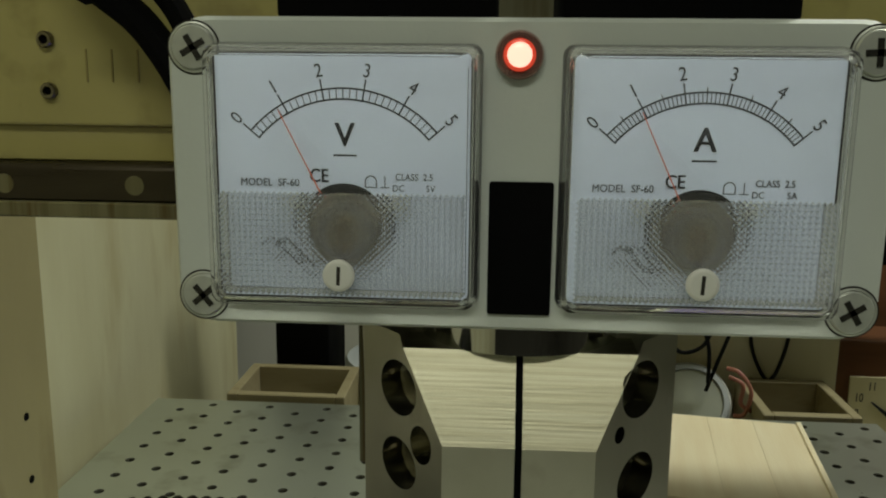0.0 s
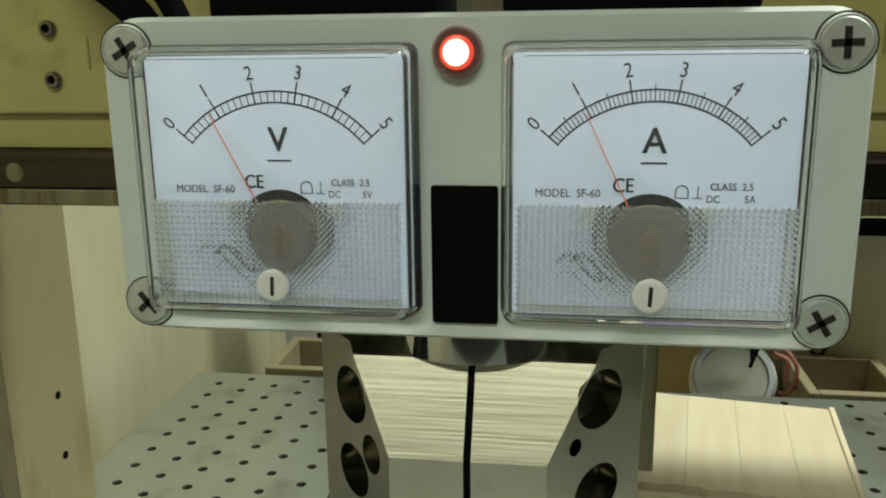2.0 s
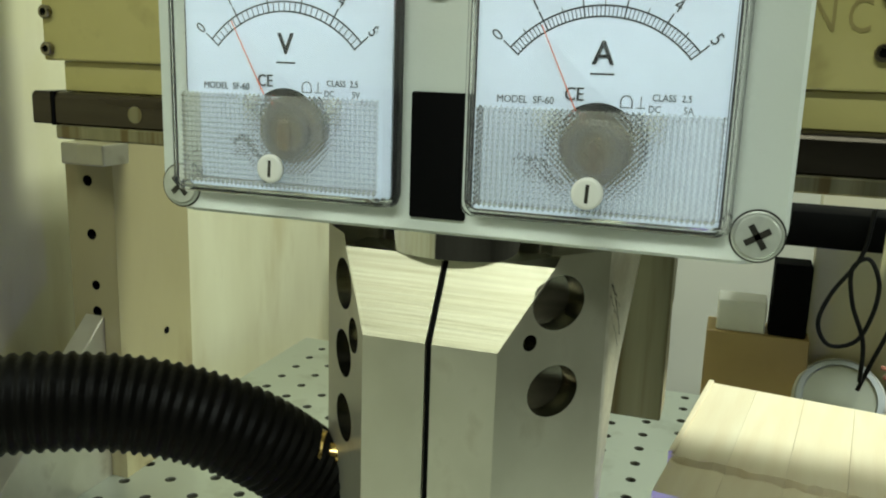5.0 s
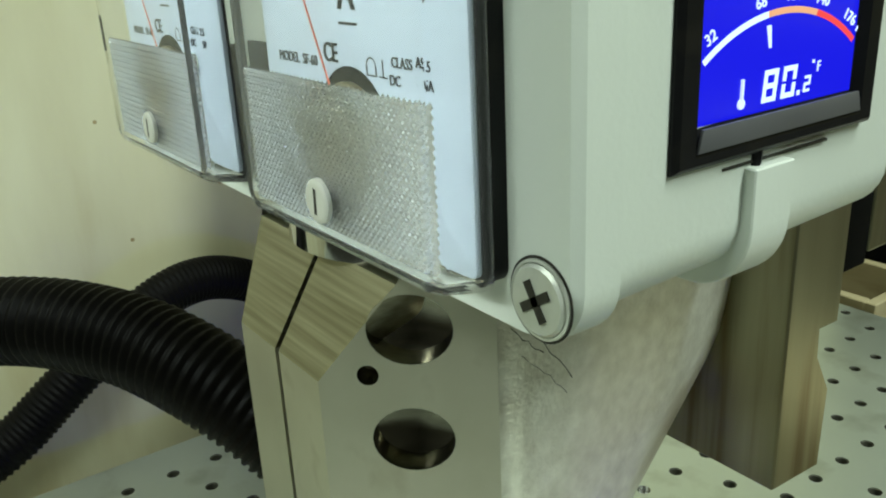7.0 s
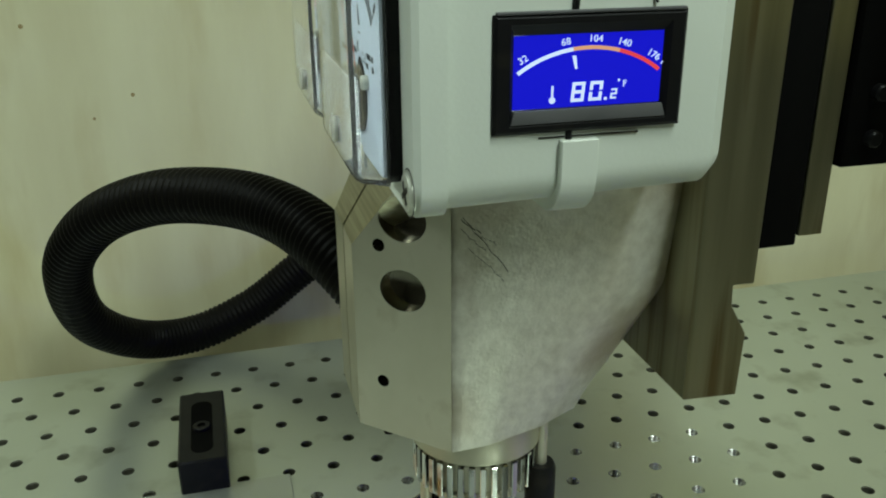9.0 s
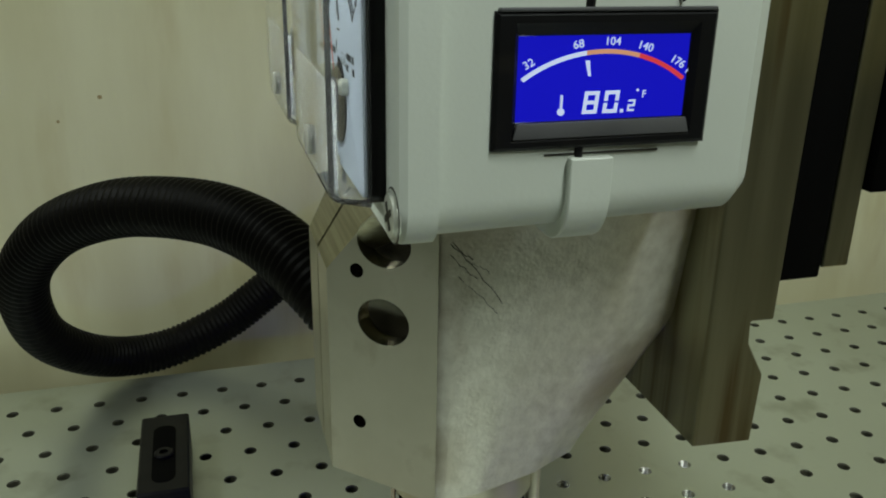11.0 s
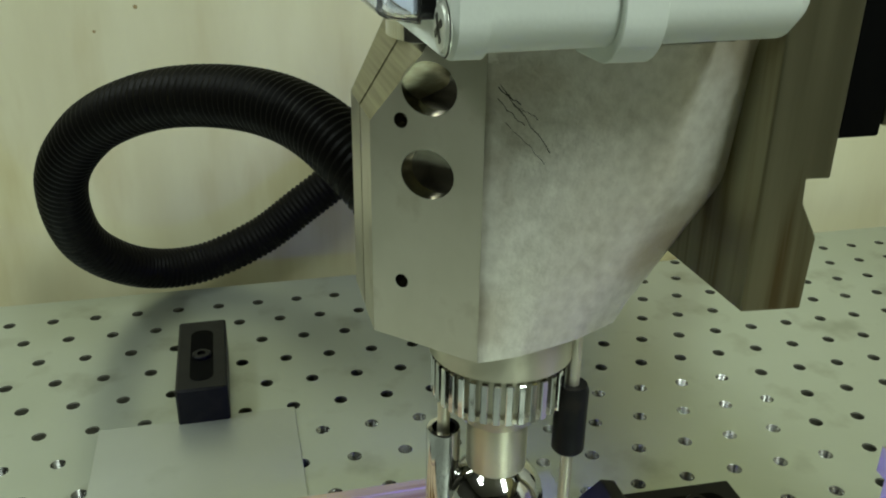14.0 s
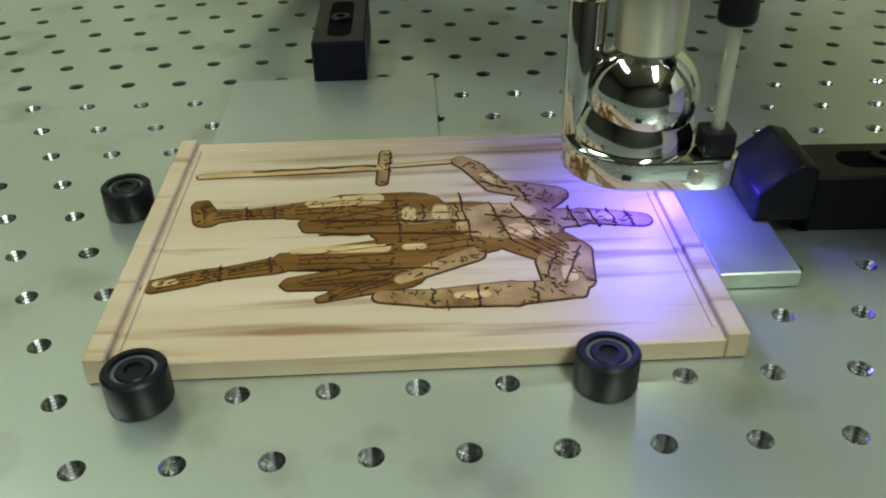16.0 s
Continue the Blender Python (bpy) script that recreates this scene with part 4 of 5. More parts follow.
# a name cut in the beam stays as plain bars; the trade words are lettered
bm = bmesh.new()
for i in range(5):
    box(bm, -186 + i * 11.5, -185.2 + i * 11.5, YB - 0.4, YB + 0.1, -8, 6)
part("engraved_bars", bm, M_CUT, beam, "fine engraved strokes")
bm = bmesh.new()
for word, x in (("CNC", 84.0), ("ENGRAVER", 133.0)):
    for i, ch in enumerate(word):
        text_mesh(bm, ch, 19.0, front(x + 13.0 * i, YB - 0.1, 1.3, 0, 0.72), 0.6)
part("engraved_words", bm, M_CUT, beam, "engraved capital letters")

# black cable loom at the beam
loom = thing("cable_loom", (-146, 150, 6), "thick black cable loom hanging at the beam", "cable loom")
for o, r in ((0, 6.5), (13, 5.0)):
    bm = bmesh.new()
    tube(bm, spline([(-205 + o, 160, 80 + o), (-173 + o, 155 - o / 3, 36 + o), (-146 + o, 150, 14 + o / 2), (-126 + o / 2, 145, -16), (-114, 140 + o / 2, -56)], 8), r, 10)
    part("strand", bm, M_MATTE, loom)
bm = bmesh.new()
tube(bm, [Vector((-168, 153, 36)), Vector((-164, 152, 33))], 13, 12)
part("cable_tie", bm, M_BLACK, loom, "black cable tie")

# ---- left gantry leg with gusset ----
LX0, LX1, LY = -314, -280, 222
leg = thing("gantry_leg", (-290, 262, -BED), "olive-gold gantry leg with tapped holes and gusset", "gantry leg")
bm = bmesh.new()
plate_holes(bm, [(LX0, -BED), (LX1, -BED), (LX1, -87), (LX0, -87)], [(-298, -98, 3.4, 3.4), (-297, -131, 3.4, 3.4), (-296, -163, 3.0, 3.0), (-296, -180, 3.4, 3.4)], lambda u, v, d: (u, LY + d, v), 9)
part("front_face", bm, [M_LEG, M_MATTE], leg, "narrow drilled front face", smooth=30)
bm = bmesh.new()
box(bm, LX0, LX1, LY + 9.5, LY + 30, -BED, -70)
part("web", bm, M_LEG, leg, "broad leg web", smooth=None)
bm = bmesh.new()
box(bm, LX0, LX1 - 3, LY + 30.2, LY + 78, -BED, -70)
part("rear_web", bm, M_LEG, leg, "rear half of the leg web", smooth=None)
bm = bmesh.new()
box(bm, LX1 - 0.2, LX1 + 0.4, LY, LY + 11, -BED, -87)
part("edge", bm, M_LEG, leg, smooth=None)
bm = bmesh.new()
box(bm, LX0 + 10, LX1 + 6, LY - 14, LY + 9, -86.8, -74, 1)
part("cap", bm, M_ALU, leg, "pale cap block", smooth=None)
for z in (-205, -245):
    bm = bmesh.new()
    lathe(bm, (LX1 - 3, LY + 50, z), [(2.4, 0), (2.4, 0.6)], (1, 0, 0), 14)
    part("dowel_hole", bm, M_MATTE, leg)
bm = bmesh.new()
poly_prism(bm, [(LY, -BED), (LY, -182), (98, -BED)], -305, -291, "x", 0.5, 1)
part("gusset", bm, M_ALU, leg, "triangular gusset plate", smooth=None)

# ---- dust hose ----
hose = thing("dust_hose", (-140, -40, -150), "black corrugated dust hose looping beside the laser mount", "hose")
HP = spline([(-28, 32, -168), (-38, 18, -146), (-58, 0, -124), (-88, -18, -114), (-122, -43, -114), (-158, -78, -123), (-190, -111, -144), (-222, -133, -180), (-262, -134, -230), (-298, -110, -265), (-315, -73, -274), (-320, -31, -260), (-322, 3, -237), (-322, 40, -212), (-326, 76, -199), (-331, 108, -204), (-334, 142, -226), (-334, 170, -264), (-334, 182, -310), (-334, 186, -400)], 48)
bm = bmesh.new()
tube(bm, HP, lambda i: 12.6 + (0.9 if i % 4 in (1, 2) else 0.0), 22)
part("corrugated_tube", bm, M_RUBBER, hose, "ribbed black tube", smooth=60)
bm = bmesh.new()
tube(bm, spline([(-22, 40, -178), (-28, 32, -168), (-38, 18, -146)], 4), 13.2, 20)
part("end_sleeve", bm, M_BLACK, hose, "smooth end sleeve")
bm = bmesh.new()
tube(bm, [HP[44], HP[47]], 14.2, 20)
part("cable_tie", bm, M_WHITE, hose, "white cable tie")
fit_ob = thing("brass_fitting", (-40, 14, -133), "small knurled brass fitting on the mount", "fitting")
bm = bmesh.new()
lathe(bm, (-30, 14, -133), [(3, 0), (3, 5), (6.2, 5.2), (6.8, 7), (6.2, 9), (5.2, 10), (6.2, 11), (6.8, 13.5), (5.8, 15), (2, 15.2)], (-1, -0.25, 0), 24)
part("knob", bm, M_BRASS, fit_ob)

# ---- things clamped on the bed ----
ZT = -BED
plaque = thing("wooden_plaque", (0, -35, ZT), "pale pine plaque with laser-burnt figure and raised rim", "plaque")
PX0, PX1, PY0, PY1, PZ = -68, 70, -130, 60, ZT + 9.5
bm = bmesh.new()
box(bm, PX0 + 5, PX1 - 5, PY0 + 5, PY1 - 5, ZT + 0.3, PZ - 2.6)
part("panel", bm, M_PLAQUE, plaque, "flat sunken panel", smooth=None)
for b_, zt, nm in (((PX0, PX0 + 6.5, PY0 + 6.5, PY1 - 6.5), PZ - 2.2, "side_rail"), ((PX1 - 6.5, PX1, PY0 + 6.5, PY1 - 6.5), PZ - 2.2, "side_rail"), ((PX0, PX1, PY0, PY0 + 6.4), PZ, "end_rail"), ((PX0, PX1, PY1 - 6.4, PY1), PZ, "end_rail")):
    bm = bmesh.new()
    box(bm, *b_, ZT + 0.3, zt, 0.5, 1)
    part(nm, bm, M_PLAQUE, plaque, "raised end rail" if nm == "end_rail" else "low side rail", smooth=None)
for y in (PY0 + 7.6, PY1 - 9.0):
    bm = bmesh.new()
    box(bm, PX0 + 6, PX1 - 6, y, y + 1.4, ZT + 0.4, PZ - 1.9, 0.2, 1)
    part("inner_ledge", bm, M_PLAQUE, plaque, "thin inner ledge", smooth=None)
ZF = PZ - 2.6


def blob(bm, x0, y0, r0, x1, y1, r1, h):
    """A flat tapered lozenge from one round end to another."""
    d = Vector((x1 - x0, y1 - y0))
    L = max(d.length, 0.01)
    base = math.atan2(d.y, d.x)
    off = math.acos(max(-0.99, min(0.99, (r0 - r1) / L)))
    pts = []
    for i in range(13):
        a = base + off + (2 * math.pi - 2 * off) * i / 12
        w = 1 + 0.06 * math.sin(5 * a + x0)
        pts.append((x0 + r0 * w * math.cos(a), y0 + r0 * w * math.sin(a)))
    for i in range(9):
        a = base - off + 2 * off * i / 8
        pts.append((x1 + r1 * math.cos(a), y1 + r1 * math.sin(a)))
    poly_prism(bm, pts, ZF, ZF + h, "z")


# burnt picture: charred outlines, brown fields, mottled carved parts, pale fields
BROWN = [
    (-55, -85, 3.4, -44, -81, 5.0), (-46, -80, 5.0, -47, -68, 3.4), (-47, -68, 3.2, -48, -52, 4.6), (-48, -52, 5.0, -50, -30, 9.0),
    (-50, -34, 8.5, -46, -8, 13), (-38, -42, 6.0, -42, -8, 13), (-14, -50, 5.0, -16, -10, 11), (0, -47, 3.4, -4, -12, 8.5), (9, -37, 1.6, -2, -12, 6.5),
    (-2, -91, 3.6, -6, -78, 4.2), (-6, -78, 4.0, -8, -70, 3.4), (-8, -70, 3.2, -12, -52, 4.8), (-36, -10, 14, -36, 14, 14), (-20, -8, 8, -24, 16, 9), (-30, 20, 9, -8, 44, 6), (-30, 30, 10, -14, 46, 6),
]
CARVED = [
    (-94, -18, 2.0, -68, -19, 2.0), (-84, 12, 3.6, -78, 17, 4.2), (-78, 16, 4.0, -62, 24, 4.6), (-62, 24, 4.6, -54, 44, 6.0),
    (-52, 42, 6.0, -47, 36, 7.0), (-36, 18, 12, -34, 34, 12), (-36, 38, 7.0, -36, 50, 5.5), (-37, 52, 5.0, -33, 72, 4.4), (-14, 46, 5.5, 4, 45, 4.5),
    (-8, 38, 6.0, 8, 38, 5.0), (9, 42, 4.5, 10, 22, 6.0), (10, 22, 6.5, 11, 0, 4.6), (11, -2, 4.4, 9, -18, 3.0), (0, -12, 2.4, -14, 12, 4.0), (-40, -10, 5, -42, 8, 6),
]
PALE = [
    (-78, -89, 1.6, -81, -20, 2.3), (-82, -15, 1.2, -84, 7, 1.4), (-53, -44, 3.0, -55, -22, 4.2), (-20, -48, 1.8, -20, -18, 2.8), (-3, -90, 1.6, -4, -85, 1.8),
    (-46, 30, 3.4, -42, 33, 3.8), (-29, 28, 4.0, -27, 34, 4.0), (-2, 42, 2.6, 2, 42, 2.6), (-46, 2, 3.0, -41, 2, 3.0), (-45, -9, 2.6, -40, -9, 2.6), (-20, -10, 1.8, -20, -5, 1.8),
    (-37, 56, 2.4, -36, 62, 2.4), (10, 14, 2.0, 10, 6, 2.0), (-71, 20, 1.6, -66, 23, 1.8),
]
LINES = [
    (-51.5, -68, -42, -67), (-12, -71, -3, -70), (-52, -58, -43, -57), (-16, -56, -7, -54), (-80, -70, -82, -22), (-40, -44, -36, 12), (-30, -40, -28, 14),
    (-8, -46, -6, 0), (-56, -14, -24, -12), (-57, 10, -22, 12), (-49, 20, -22, 26), (-48, 28, -24, 36), (-40, 18, -34, 40), (-44, 48, -29, 50), (-42, 55, -29, 57),
    (-42, 62, -29, 63), (-40, 68, -29, 69), (-14, 40, 2, 34), (-16, 48, 6, 40), (4, 30, 16, 30), (5, 12, 16, 12), (6, -2, 15, -2), (-66, 18, -58, 30), (-60, 32, -50, 34),
    (-50, -4, -36, -4), (-50, 8, -36, 8),
]


def settle(f):
    """Field or line of the picture, laid on the panel: 146 mm wide drawing on a 138 mm board."""
    w = (PX1 - PX0) / 146
    if len(f) == 6:
        return (PX0 + (f[0] + 108) * w, f[1] - 28, f[2] * w, PX0 + (f[3] + 108) * w, f[4] - 28, f[5] * w)
    return (PX0 + (f[0] + 108) * w, f[1] - 28, PX0 + (f[2] + 108) * w, f[3] - 28)


BROWN, CARVED, PALE, LINES = ([settle(f) for f in g] for g in (BROWN, CARVED, PALE, LINES))
n_ = 0
for fields, shade, more in ((BROWN, M_BURN, 0.7), (CARVED, M_CARVE, 0.8), (PALE[:2], M_BURN2, 0.7)):
    for f in fields:
        bm = bmesh.new()
        blob(bm, f[0], f[1], f[2] + more, f[3], f[4], f[5] + more, 0.08 + 0.003 * n_)
        part("charred_outline", bm, M_CHAR, plaque, "charred dark outline", smooth=None)
        n_ += 1
n_ = 0
for fields, shade, nm, lb in ((BROWN, M_BURN, "burnt_field", "brown burnt field"), (CARVED, M_CARVE, "mottled_field", "mottled burnt field"), (PALE, M_BURN2, "toasted_field", "lightly toasted field")):
    for f in fields:
        bm = bmesh.new()
        blob(bm, f[0], f[1], f[2], f[3], f[4], f[5], 0.24 + 0.004 * n_)
        part(nm, bm, shade, plaque, lb, smooth=None)
        n_ += 1
rl = random.Random(12)
for x0, y0, x1, y1 in LINES:
    pts = [Vector((x0 + (x1 - x0) * k / 9 + rl.uniform(-0.7, 0.7), y0 + (y1 - y0) * k / 9 + rl.uniform(-0.7, 0.7), ZF + 0.42)) for k in range(10)]
    bm = bmesh.new()
    tube(bm, pts, lambda i: 0.28 + 0.25 * math.sin(i * 2.3) ** 2, 5)
    part("charred_line", bm, M_CHAR, plaque, "charred thin line", smooth=None)
# folds burnt along the brown fields
for f in BROWN:
    for k in range(3):
        o = (k - 1) * 0.5
        bm = bmesh.new()
        pts = [Vector((f[0] + (f[3] - f[0]) * q / 9 + o * (f[2] + (f[5] - f[2]) * q / 9) + rl.uniform(-0.3, 0.3), f[1] + (f[4] - f[1]) * (0.1 + 0.8 * q / 9), ZF + 0.36)) for q in range(10)]
        tube(bm, pts, lambda i: 0.10 + 0.2 * math.sin(i * 1.1 + f[0]) ** 2, 5)
        part("charred_fold", bm, M_CHAR, plaque, smooth=None)

bm = bmesh.new()
for f in CARVED + BROWN:
    d = Vector((f[3] - f[0], f[4] - f[1]))
    L = max(d.length, 4.0)
    for k in range(int(5 + L / 3)):
        q = rl.random()
        w = f[2] + (f[5] - f[2]) * q
        o = rl.uniform(-0.85, 0.85) * w
        c = Vector((f[0], f[1])) + d * q + Vector((-d.y, d.x)).normalized() * o
        a0, bend, ln = rl.uniform(0, math.pi), rl.uniform(-0.5, 0.5), rl.uniform(1.2, 4.0)
        pts = []
        for j in range(6):
            pts.append(Vector((c.x, c.y, ZF + 0.40)))
            c = c + Vector((math.cos(a0), math.sin(a0))) * ln / 5
            a0 += bend
        tube(bm, pts, lambda i: 0.10 + 0.16 * math.sin(math.pi * (i + 0.5) / 6), 5)
tagged(part("charred_detail", bm, M_CHAR, plaque, "fine charred strokes", smooth=None), "fine charred strokes", kind="stuff")


def stop(x, y, label):
    s = thing("round_stop", (x, y, ZT), label, "stop", "round stops around the plaque")
    bm = bmesh.new()
    lathe(bm, (x, y, ZT), [(8.6, 0.2), (9.0, 0.8), (9.0, 11.4), (8.2, 12.2), (6.6, 12.2), (6.4, 10.8)], (0, 0, 1), 36)
    part("body", bm, M_BLACK, s)
    bm = bmesh.new()
    lathe(bm, (x, y, ZT), [(5.2, 6), (5.2, 11.2), (4.7, 11.7), (2.7, 11.7), (2.7, 9.0)], (0, 0, 1), 28)
    h = part("cap_screw", bm, M_BLACK, s, "black socket screw")
    bm = bmesh.new()
    lathe(bm, (x, y, ZT), [(2.65, 9.1), (2.65, 9.3)], (0, 0, 1), 6)
    part("hex_socket", bm, M_MATTE, h)
    bm = bmesh.new()
    lathe(bm, (x, y, ZT), [(6.35, 10.7), (6.35, 11.0), (5.25, 11.0), (5.25, 10.7)], (0, 0, 1), 28, False)
    part("washer_face", bm, M_BEZ, s, "worn grey inner ring")
    return s


stop(-27, -142, "black round stop at the plaque end")
stop(77, -113, "black round stop at the plaque corner")
stop(78, 17, "scuffed black round stop at the plaque edge")


def edge_clamp(m, half, label):
    """A black clamp bar lying along its own x with a slanting jaw at one end."""
    c = thing("edge_clamp", (0, 0, ZT), label, "edge clamp", "edge clamps")
    bm = bmesh.new()
    poly_prism(bm, [(-half, ZT + 0.2), (half, ZT + 0.2), (half, ZT + 22), (-half, ZT + 22)], -13, 13, "y", 1.0, 1)
    part("bar", bm, M_BLACK, c)
    bm = bmesh.new()
    poly_prism(bm, rrect(12 - half, half - 8, -6, 6, 5.5, 5), ZT + 22.0, ZT + 22.2, "z")
    sl = part("slot", bm, M_MATTE, c, "dark slot")
    bm = bmesh.new()
    lathe(bm, (4, 0, ZT), [(5.0, 21.5), (5.0, 23.4), (4.4, 24), (2.4, 24), (2.4, 22.4)], (0, 0, 1), 24)
    part("screw", bm, M_BLACK, c, "socket screw")
    c.matrix_world = m @ c.matrix_world
    return c


def rest(x, y, turn):
    return Matrix.Translation((x / 1000, y / 1000, 0)) @ Matrix.Rotation(radians(turn), 4, "Z")


edge_clamp(rest(-181, -69, 0), 37, "black steel edge clamp on the bed plate")
edge_clamp(rest(-8, 129, 88), 25, "black steel edge clamp with a slanting jaw beside the plaque")
bm = bmesh.new()
poly_prism(bm, [(83, ZT + 6.6), (103, ZT + 6.6), (103, ZT + 27), (96, ZT + 29), (83, ZT + 18)], -25, 7, "x", 0.8, 1)
single("jaw_block", bm, M_BLACK, (-9, 93, ZT + 6.5), "black slanting clamp jaw resting on a steel plate", "clamp jaw")

bm = bmesh.new()
box(bm, -148, -72, -121, -23, ZT + 0.2, ZT + 2.0, 0.3, 1)
for x, y in ((-138, -113), (-104, -92), (-132, -52), (-88, -62), (-94, -34), (-124, -32), (-88, -110)):
    lathe(bm, (x, y, ZT), [(2.2, 2.02), (2.2, 2.1)], (0, 0, 1), 12)
single("spacer_plate", bm, M_SPACER, (-110, -72, ZT), "thin grey aluminium spacer plate on the bed", "plate", smooth=None)
bm = bmesh.new()
box(bm, -62, 37, 62, 89, ZT + 0.2, ZT + 6.4, 0.5, 1)
single("steel_plate", bm, M_BED, (-12, 75, ZT), "ground metal plate beside the plaque", "plate", smooth=None)

# ---- wooden box behind, on the bed ----
wb = thing("wooden_box", (104, 215, ZT), "pale pine box with a broken edge standing on the bed", "wooden box")
ZW = -199
WX0, WX1 = 58, 160
rng = random.Random(4)
n = 4
for i in range(n):
    wd = (WX1 - WX0) / n
    xa = WX0 + i * wd
    bm = bmesh.new()
    pts = [(xa + wd * k / 8, 190 + rng.uniform(-1.6, 1.6)) for k in range(9)] + [(xa + wd - 0.15, 298), (xa, 298)]
    pts[8] = (xa + wd - 0.15, pts[8][1])
    poly_prism(bm, pts, ZW - 9, ZW, "z")
    part("lid_board", bm, M_PINE, wb, smooth=None)
    bm = bmesh.new()
    pts = [(xa, 153), (xa + wd - 0.15, 153)] + [(xa + wd - 0.15 - (wd - 0.15) * k / 6, 187 + rng.uniform(-2.5, 2.0)) for k in range(7)]
    poly_prism(bm, pts, ZW - 12, ZW - 2.0, "z")
    part("broken_board", bm, M_PINE, wb, smooth=None)
for x in (WX0 - 1.5, WX1 - 1.5):
    bm = bmesh.new()
    box(bm, x, x + 3, 191, 299, ZW - 9.2, ZW + 1.2, 0.4, 1)
    part("edge_strip", bm, M_PINE, wb, "thin edge strip", smooth=None)
for b_ in ((WX0 + 2, WX0 + 10, 155, 297), (WX1 - 10, WX1 - 2, 155, 297), (WX0 + 10, WX1 - 10, 289, 297), (WX0 + 10, WX1 - 10, 155, 163)):
    bm = bmesh.new()
    box(bm, *b_, ZT + 0.2, ZW - 12.2, 0.4, 1)
    part("side_board", bm, M_PINE, wb, smooth=None)

wb.rotation_euler.z = radians(-8)

# ---- behind the bed ----
bm = bmesh.new()
box(bm, 150, 330, 640, 658, -700, 200, 1)
single("plywood_panel", bm, M_PANEL, (240, 650, -700), "upright plywood panel behind the bed", "panel", kind="structure", smooth=None)
# added wall, hardly in view; kept pale so the metal bed mirrors it brightly
bm = bmesh.new()
box(bm, -600, 900, 1100, 1120, -1100, 600)
single("rear_bounce_wall", bm, M_CEIL, (100, 1110, -1100), "pale partition added behind the machine to brighten reflections in the bed", "wall", kind="structure", smooth=None)


def crate(x0, x1, y0, y1, z0, z1, label):
    c = thing("open_crate", ((x0 + x1) / 2, (y0 + y1) / 2, z0), label, "crate", "open wooden crates")
    t = 9
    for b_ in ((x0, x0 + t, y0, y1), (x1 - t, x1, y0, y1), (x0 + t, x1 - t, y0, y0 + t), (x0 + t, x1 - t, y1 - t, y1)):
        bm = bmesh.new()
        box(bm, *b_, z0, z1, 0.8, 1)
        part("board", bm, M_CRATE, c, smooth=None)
    bm = bmesh.new()
    box(bm, x0 + t, x1 - t, y0 + t, y1 - t, z0, z0 + 8)
    part("bottom", bm, M_DKWOOD, c, "dark inside bottom", smooth=None)
    return c


SH = -421
crate(-248, -140, 530, 615, SH, -286, "open plywood crate behind the bed")
crate(228, 312, 530, 625, SH, -288, "open plywood crate with dark inside behind the bed")
bm = bmesh.new()
box(bm, -340, 560, 526, 740, SH - 19, SH, 1)
single("rear_shelf", bm, M_PLY, (110, 630, SH - 19), "plywood shelf behind the bed", "shelf", kind="structure", smooth=None)
bm = bmesh.new()
box(bm, 322, 500, 760, 930, -700, -100, 2)
single("cabinet", bm, M_DKWOOD, (410, 840, -700), "red-brown wooden cabinet behind the machine", "cabinet", smooth=None)
bm = bmesh.new()
lathe(bm, (-90, 660, SH), [(60, 0), (64, 5), (72, 130), (70, 134), (64, 130)], (0, 0, 1), 40)
single("tub", bm, M_GREY, (-90, 660, SH), "grey plastic tub behind the bed", "tub")
bm = bmesh.new()
box(bm, -232, -176, 640, 730, SH, -150, 4)
single("black_case", bm, M_MATTE, (-204, 685, SH), "black case standing behind the crate", "case")

# round clock
jar = thing("round_clock", (180, 600, SH), "round pale clock with a blue-grey ring standing behind the bed", "clock")
ax_ = (-0.05, -0.83, 0.55)
cc_ = (180, 600, -305)
bm = bmesh.new()
lathe(bm, cc_, [(34, -30), (39, -26), (39, 0), (37, 3)], ax_, 44)
part("body", bm, M_WHITE, jar)
bm = bmesh.new()
lathe(bm, cc_, [(37, 3), (35.5, 6), (31, 7), (30, 4)], ax_, 44)
part("ring", bm, M_GREY, jar, "blue-grey ring")
bm = bmesh.new()
lathe(bm, cc_, [(30, 3), (30, 5)], ax_, 44)
part("face", bm, M_SPACER, jar, "dull pale face")
bm = bmesh.new()
box(bm, 158, 202, 592, 625, SH, -325, 2)
part("foot", bm, M_GREY, jar)
rw = thing("red_wire", (222, 566, -306), "pink-red twisted wires beside the round clock", "wire")
for k, pts in enumerate(([(206, 575, -262), (216, 568, -264), (226, 564, -280), (222, 566, -302), (214, 570, -306)], [(208, 575, -270), (220, 570, -276), (218, 566, -292), (228, 568, -300)])):
    bm = bmesh.new()
    tube(bm, spline(pts, 6), 2.0, 8)
    part("strand", bm, mat("red_wire_cover", (0.50, 0.20, 0.15), rough=0.5), rw)

# cardboard box with things on it
bm = bmesh.new()
box(bm, 62, 152, 612, 660, SH, -258, 1.5)
single("cardboard_box", bm, M_CARD, (107, 636, SH), "tan cardboard box behind the bed", "box", smooth=None)
bm = bmesh.new()
box(bm, 116, 148, 616, 650, -257.7, -190, 1.5)
single("black_pack", bm, M_MATTE, (132, 633, -257.7), "black pack on the cardboard box", "box", smooth=None)
bm = bmesh.new()
box(bm, 70, 113, 616, 650, -257.7, -228, 1.5)
single("white_pack", bm, M_WHITE, (92, 633, -257.7), "white pack on the cardboard box", "box", smooth=None)

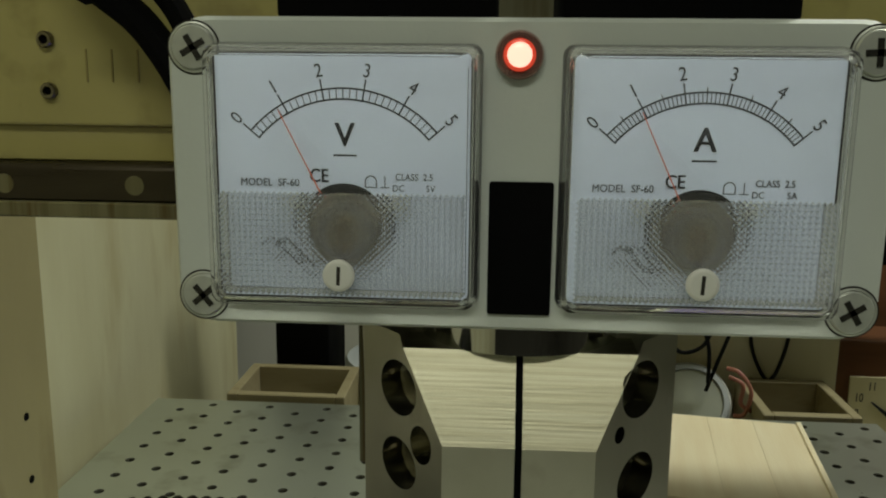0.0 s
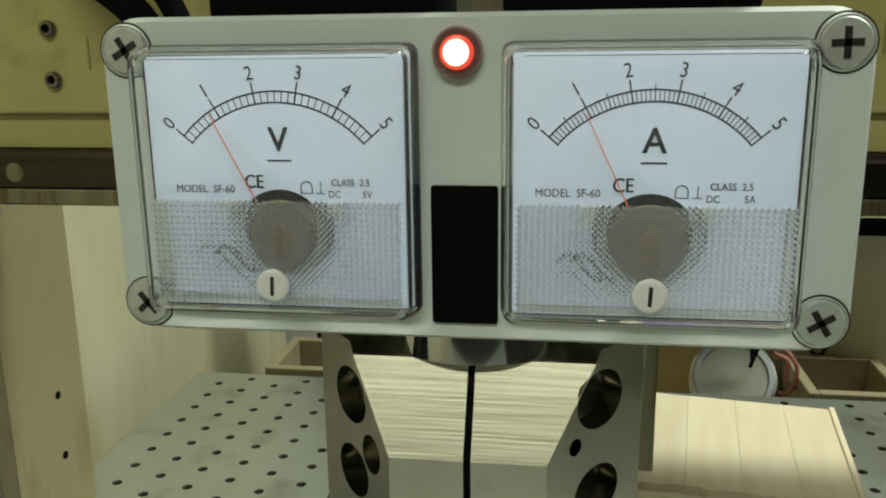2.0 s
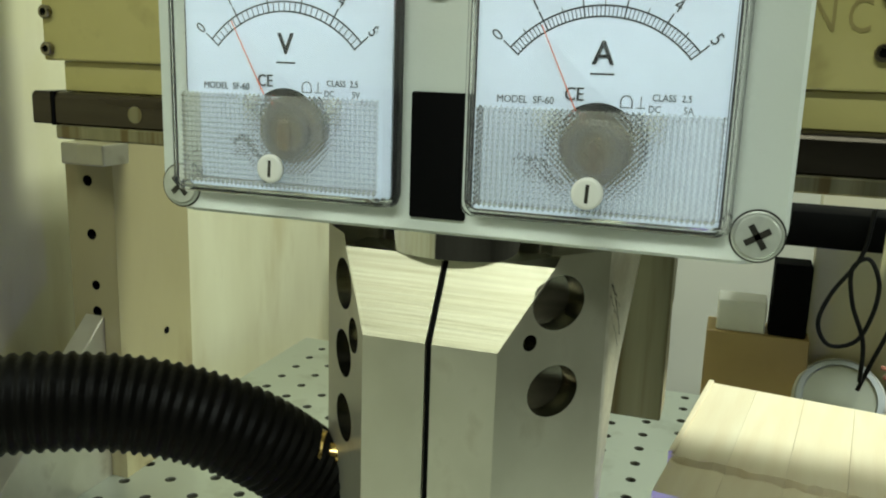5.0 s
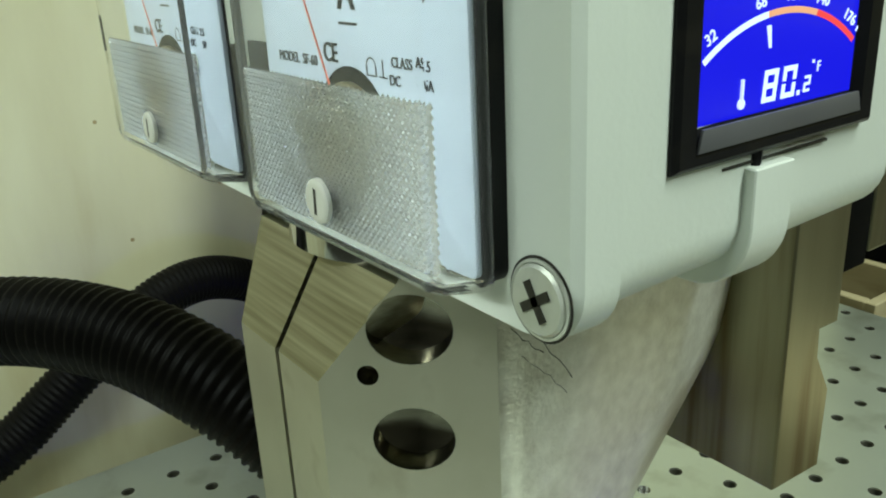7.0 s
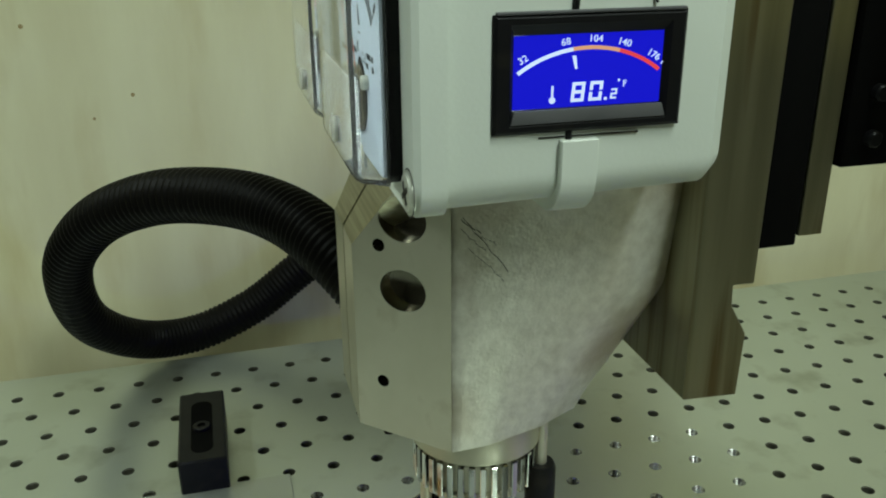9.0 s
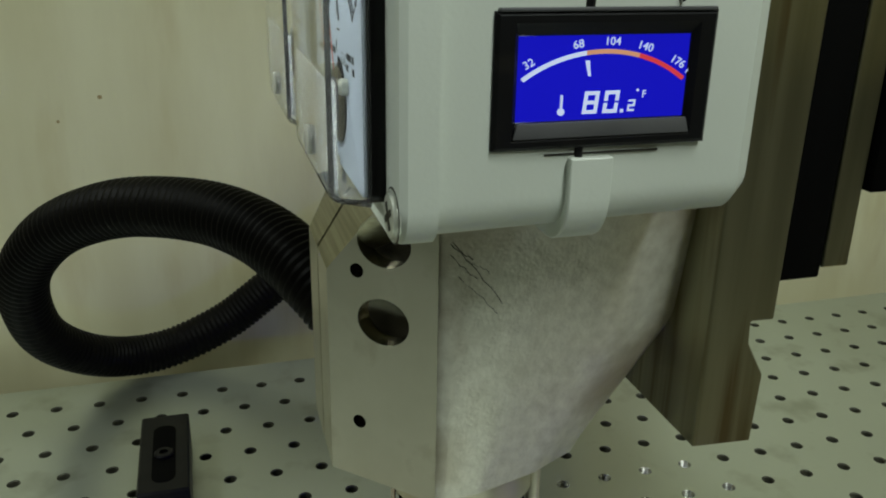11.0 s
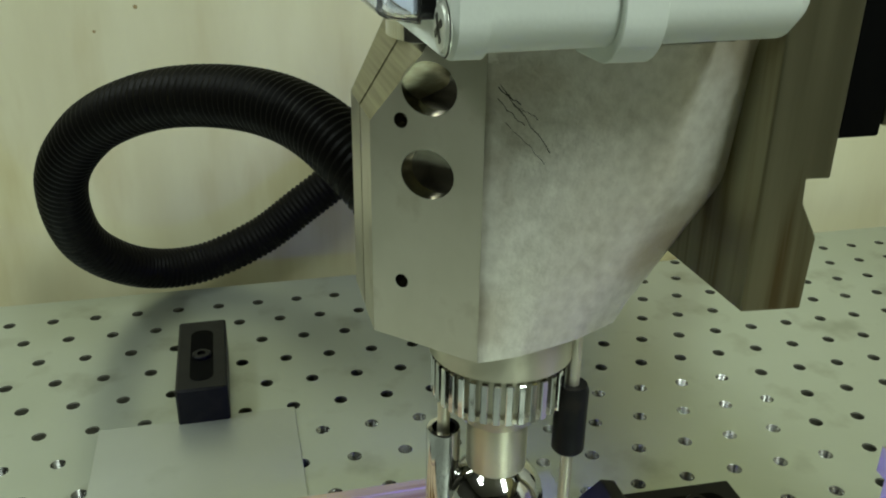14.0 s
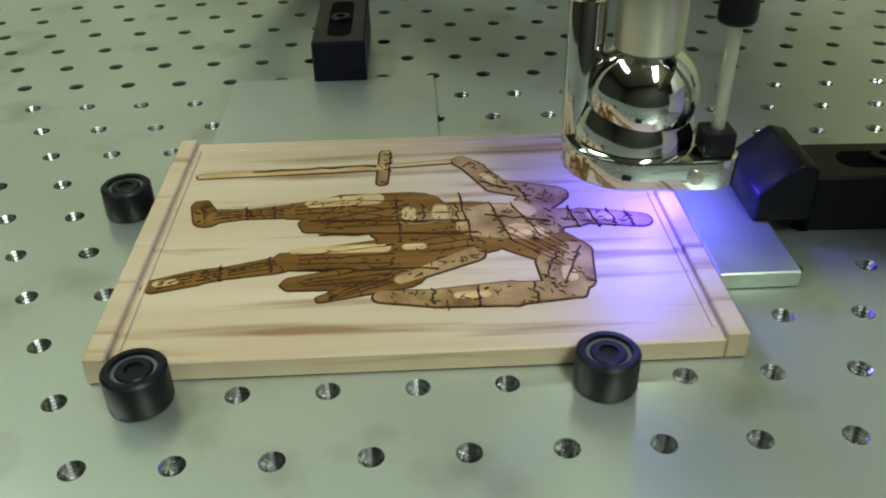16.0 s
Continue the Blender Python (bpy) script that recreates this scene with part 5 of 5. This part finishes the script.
# black duct and yellow strip under the beam
bm = bmesh.new()
box(bm, 110, 238, 590, 639, -168, -136, 4)
single("black_duct", bm, M_MATTE, (174, 615, -168), "black duct along the plywood panel", "duct")
bm = bmesh.new()
box(bm, 240, 420, 594, 639, -167, -139, 4)
single("black_duct", bm, M_MATTE, (330, 617, -167), "black duct along the plywood panel", "duct")
bm = bmesh.new()
poly_prism(bm, [(195, -196), (198.5, -196), (203, -60), (199.5, -60)], 585, 588, "y")
single("yellow_strip", bm, M_CREAM, (199, 586, -196), "narrow yellow strip in front of the duct", "strip", smooth=None)

# mantel clock
clk = thing("mantel_clock", (381, 640, SH), "cream-faced clock in a red-brown wooden case", "clock")
bm = bmesh.new()
box(bm, 322, 440, 642, 700, SH, -252, 3)
part("case", bm, M_DKWOOD, clk, "red-brown wooden case", smooth=None)
bm = bmesh.new()
box(bm, 343, 419, 639, 641.8, -364, -288, 0.5)
face = part("face", bm, M_CREAM, clk, "cream square face", smooth=None)
bm = bmesh.new()
for i in range(12):
    a = radians(30 * (i + 1))
    s_ = 1 / max(abs(math.sin(a)), abs(math.cos(a)))
    text_mesh(bm, str(i + 1), 12.5, front(381 + 29 * min(s_, 1.12) * math.sin(a), 638.9, -326 + 29 * min(s_, 1.12) * math.cos(a), 0, 0.7))
part("numerals", bm, M_INK, face, "black numerals 1 to 12")
for a, L, w in ((-52, 20, 2.2), (138, 27, 1.2)):
    bm = bmesh.new()
    c_, n_ = math.cos(radians(a)), math.sin(radians(a))
    poly_prism(bm, [(381 + r * n_ + o * c_, -326 + r * c_ - o * n_) for r, o in ((-4, -w), (L, -w / 3), (L, w / 3), (-4, w))], 638.0, 638.6, "y")
    part("pointer", bm, M_INK, face, "dark pointer")

# wires on the panel
WIRES = (
    [(186, 586, -130), (180, 584, -170), (160, 582, -205), (153, 582, -232), (164, 582, -250), (184, 582, -244), (194, 582, -220), (196, 582, -192), (186, 583, -172), (174, 583, -182), (178, 583, -212), (190, 583, -244), (192, 584, -280)],
    [(216, 588, -160), (214, 587, -190), (211, 587, -225), (200, 588, -262), (192, 590, -290)],
    [(262, 634, -150), (254, 632, -200), (242, 630, -232), (244, 630, -262), (262, 632, -292), (276, 634, -262), (284, 636, -200), (288, 636, -150)],
)
for pts in WIRES:
    bm = bmesh.new()
    tube(bm, spline(pts, 8), 1.9, 8)
    single("loose_wire", bm, M_BLACK, pts[0], "thin black wire hanging down the plywood panel", "wire", "hanging wires")
for x, z in ((206, -206), (210, -206)):
    bm = bmesh.new()
    lathe(bm, (x + 12, 640, z), [(1.8, 0), (1.8, 1.2), (1.0, 1.8)], (0, -1, 0), 12)
    single("panel_screw", bm, M_BOLT, (x + 12, 640, z), "small dull screw in the plywood panel", "screw", "panel screws")
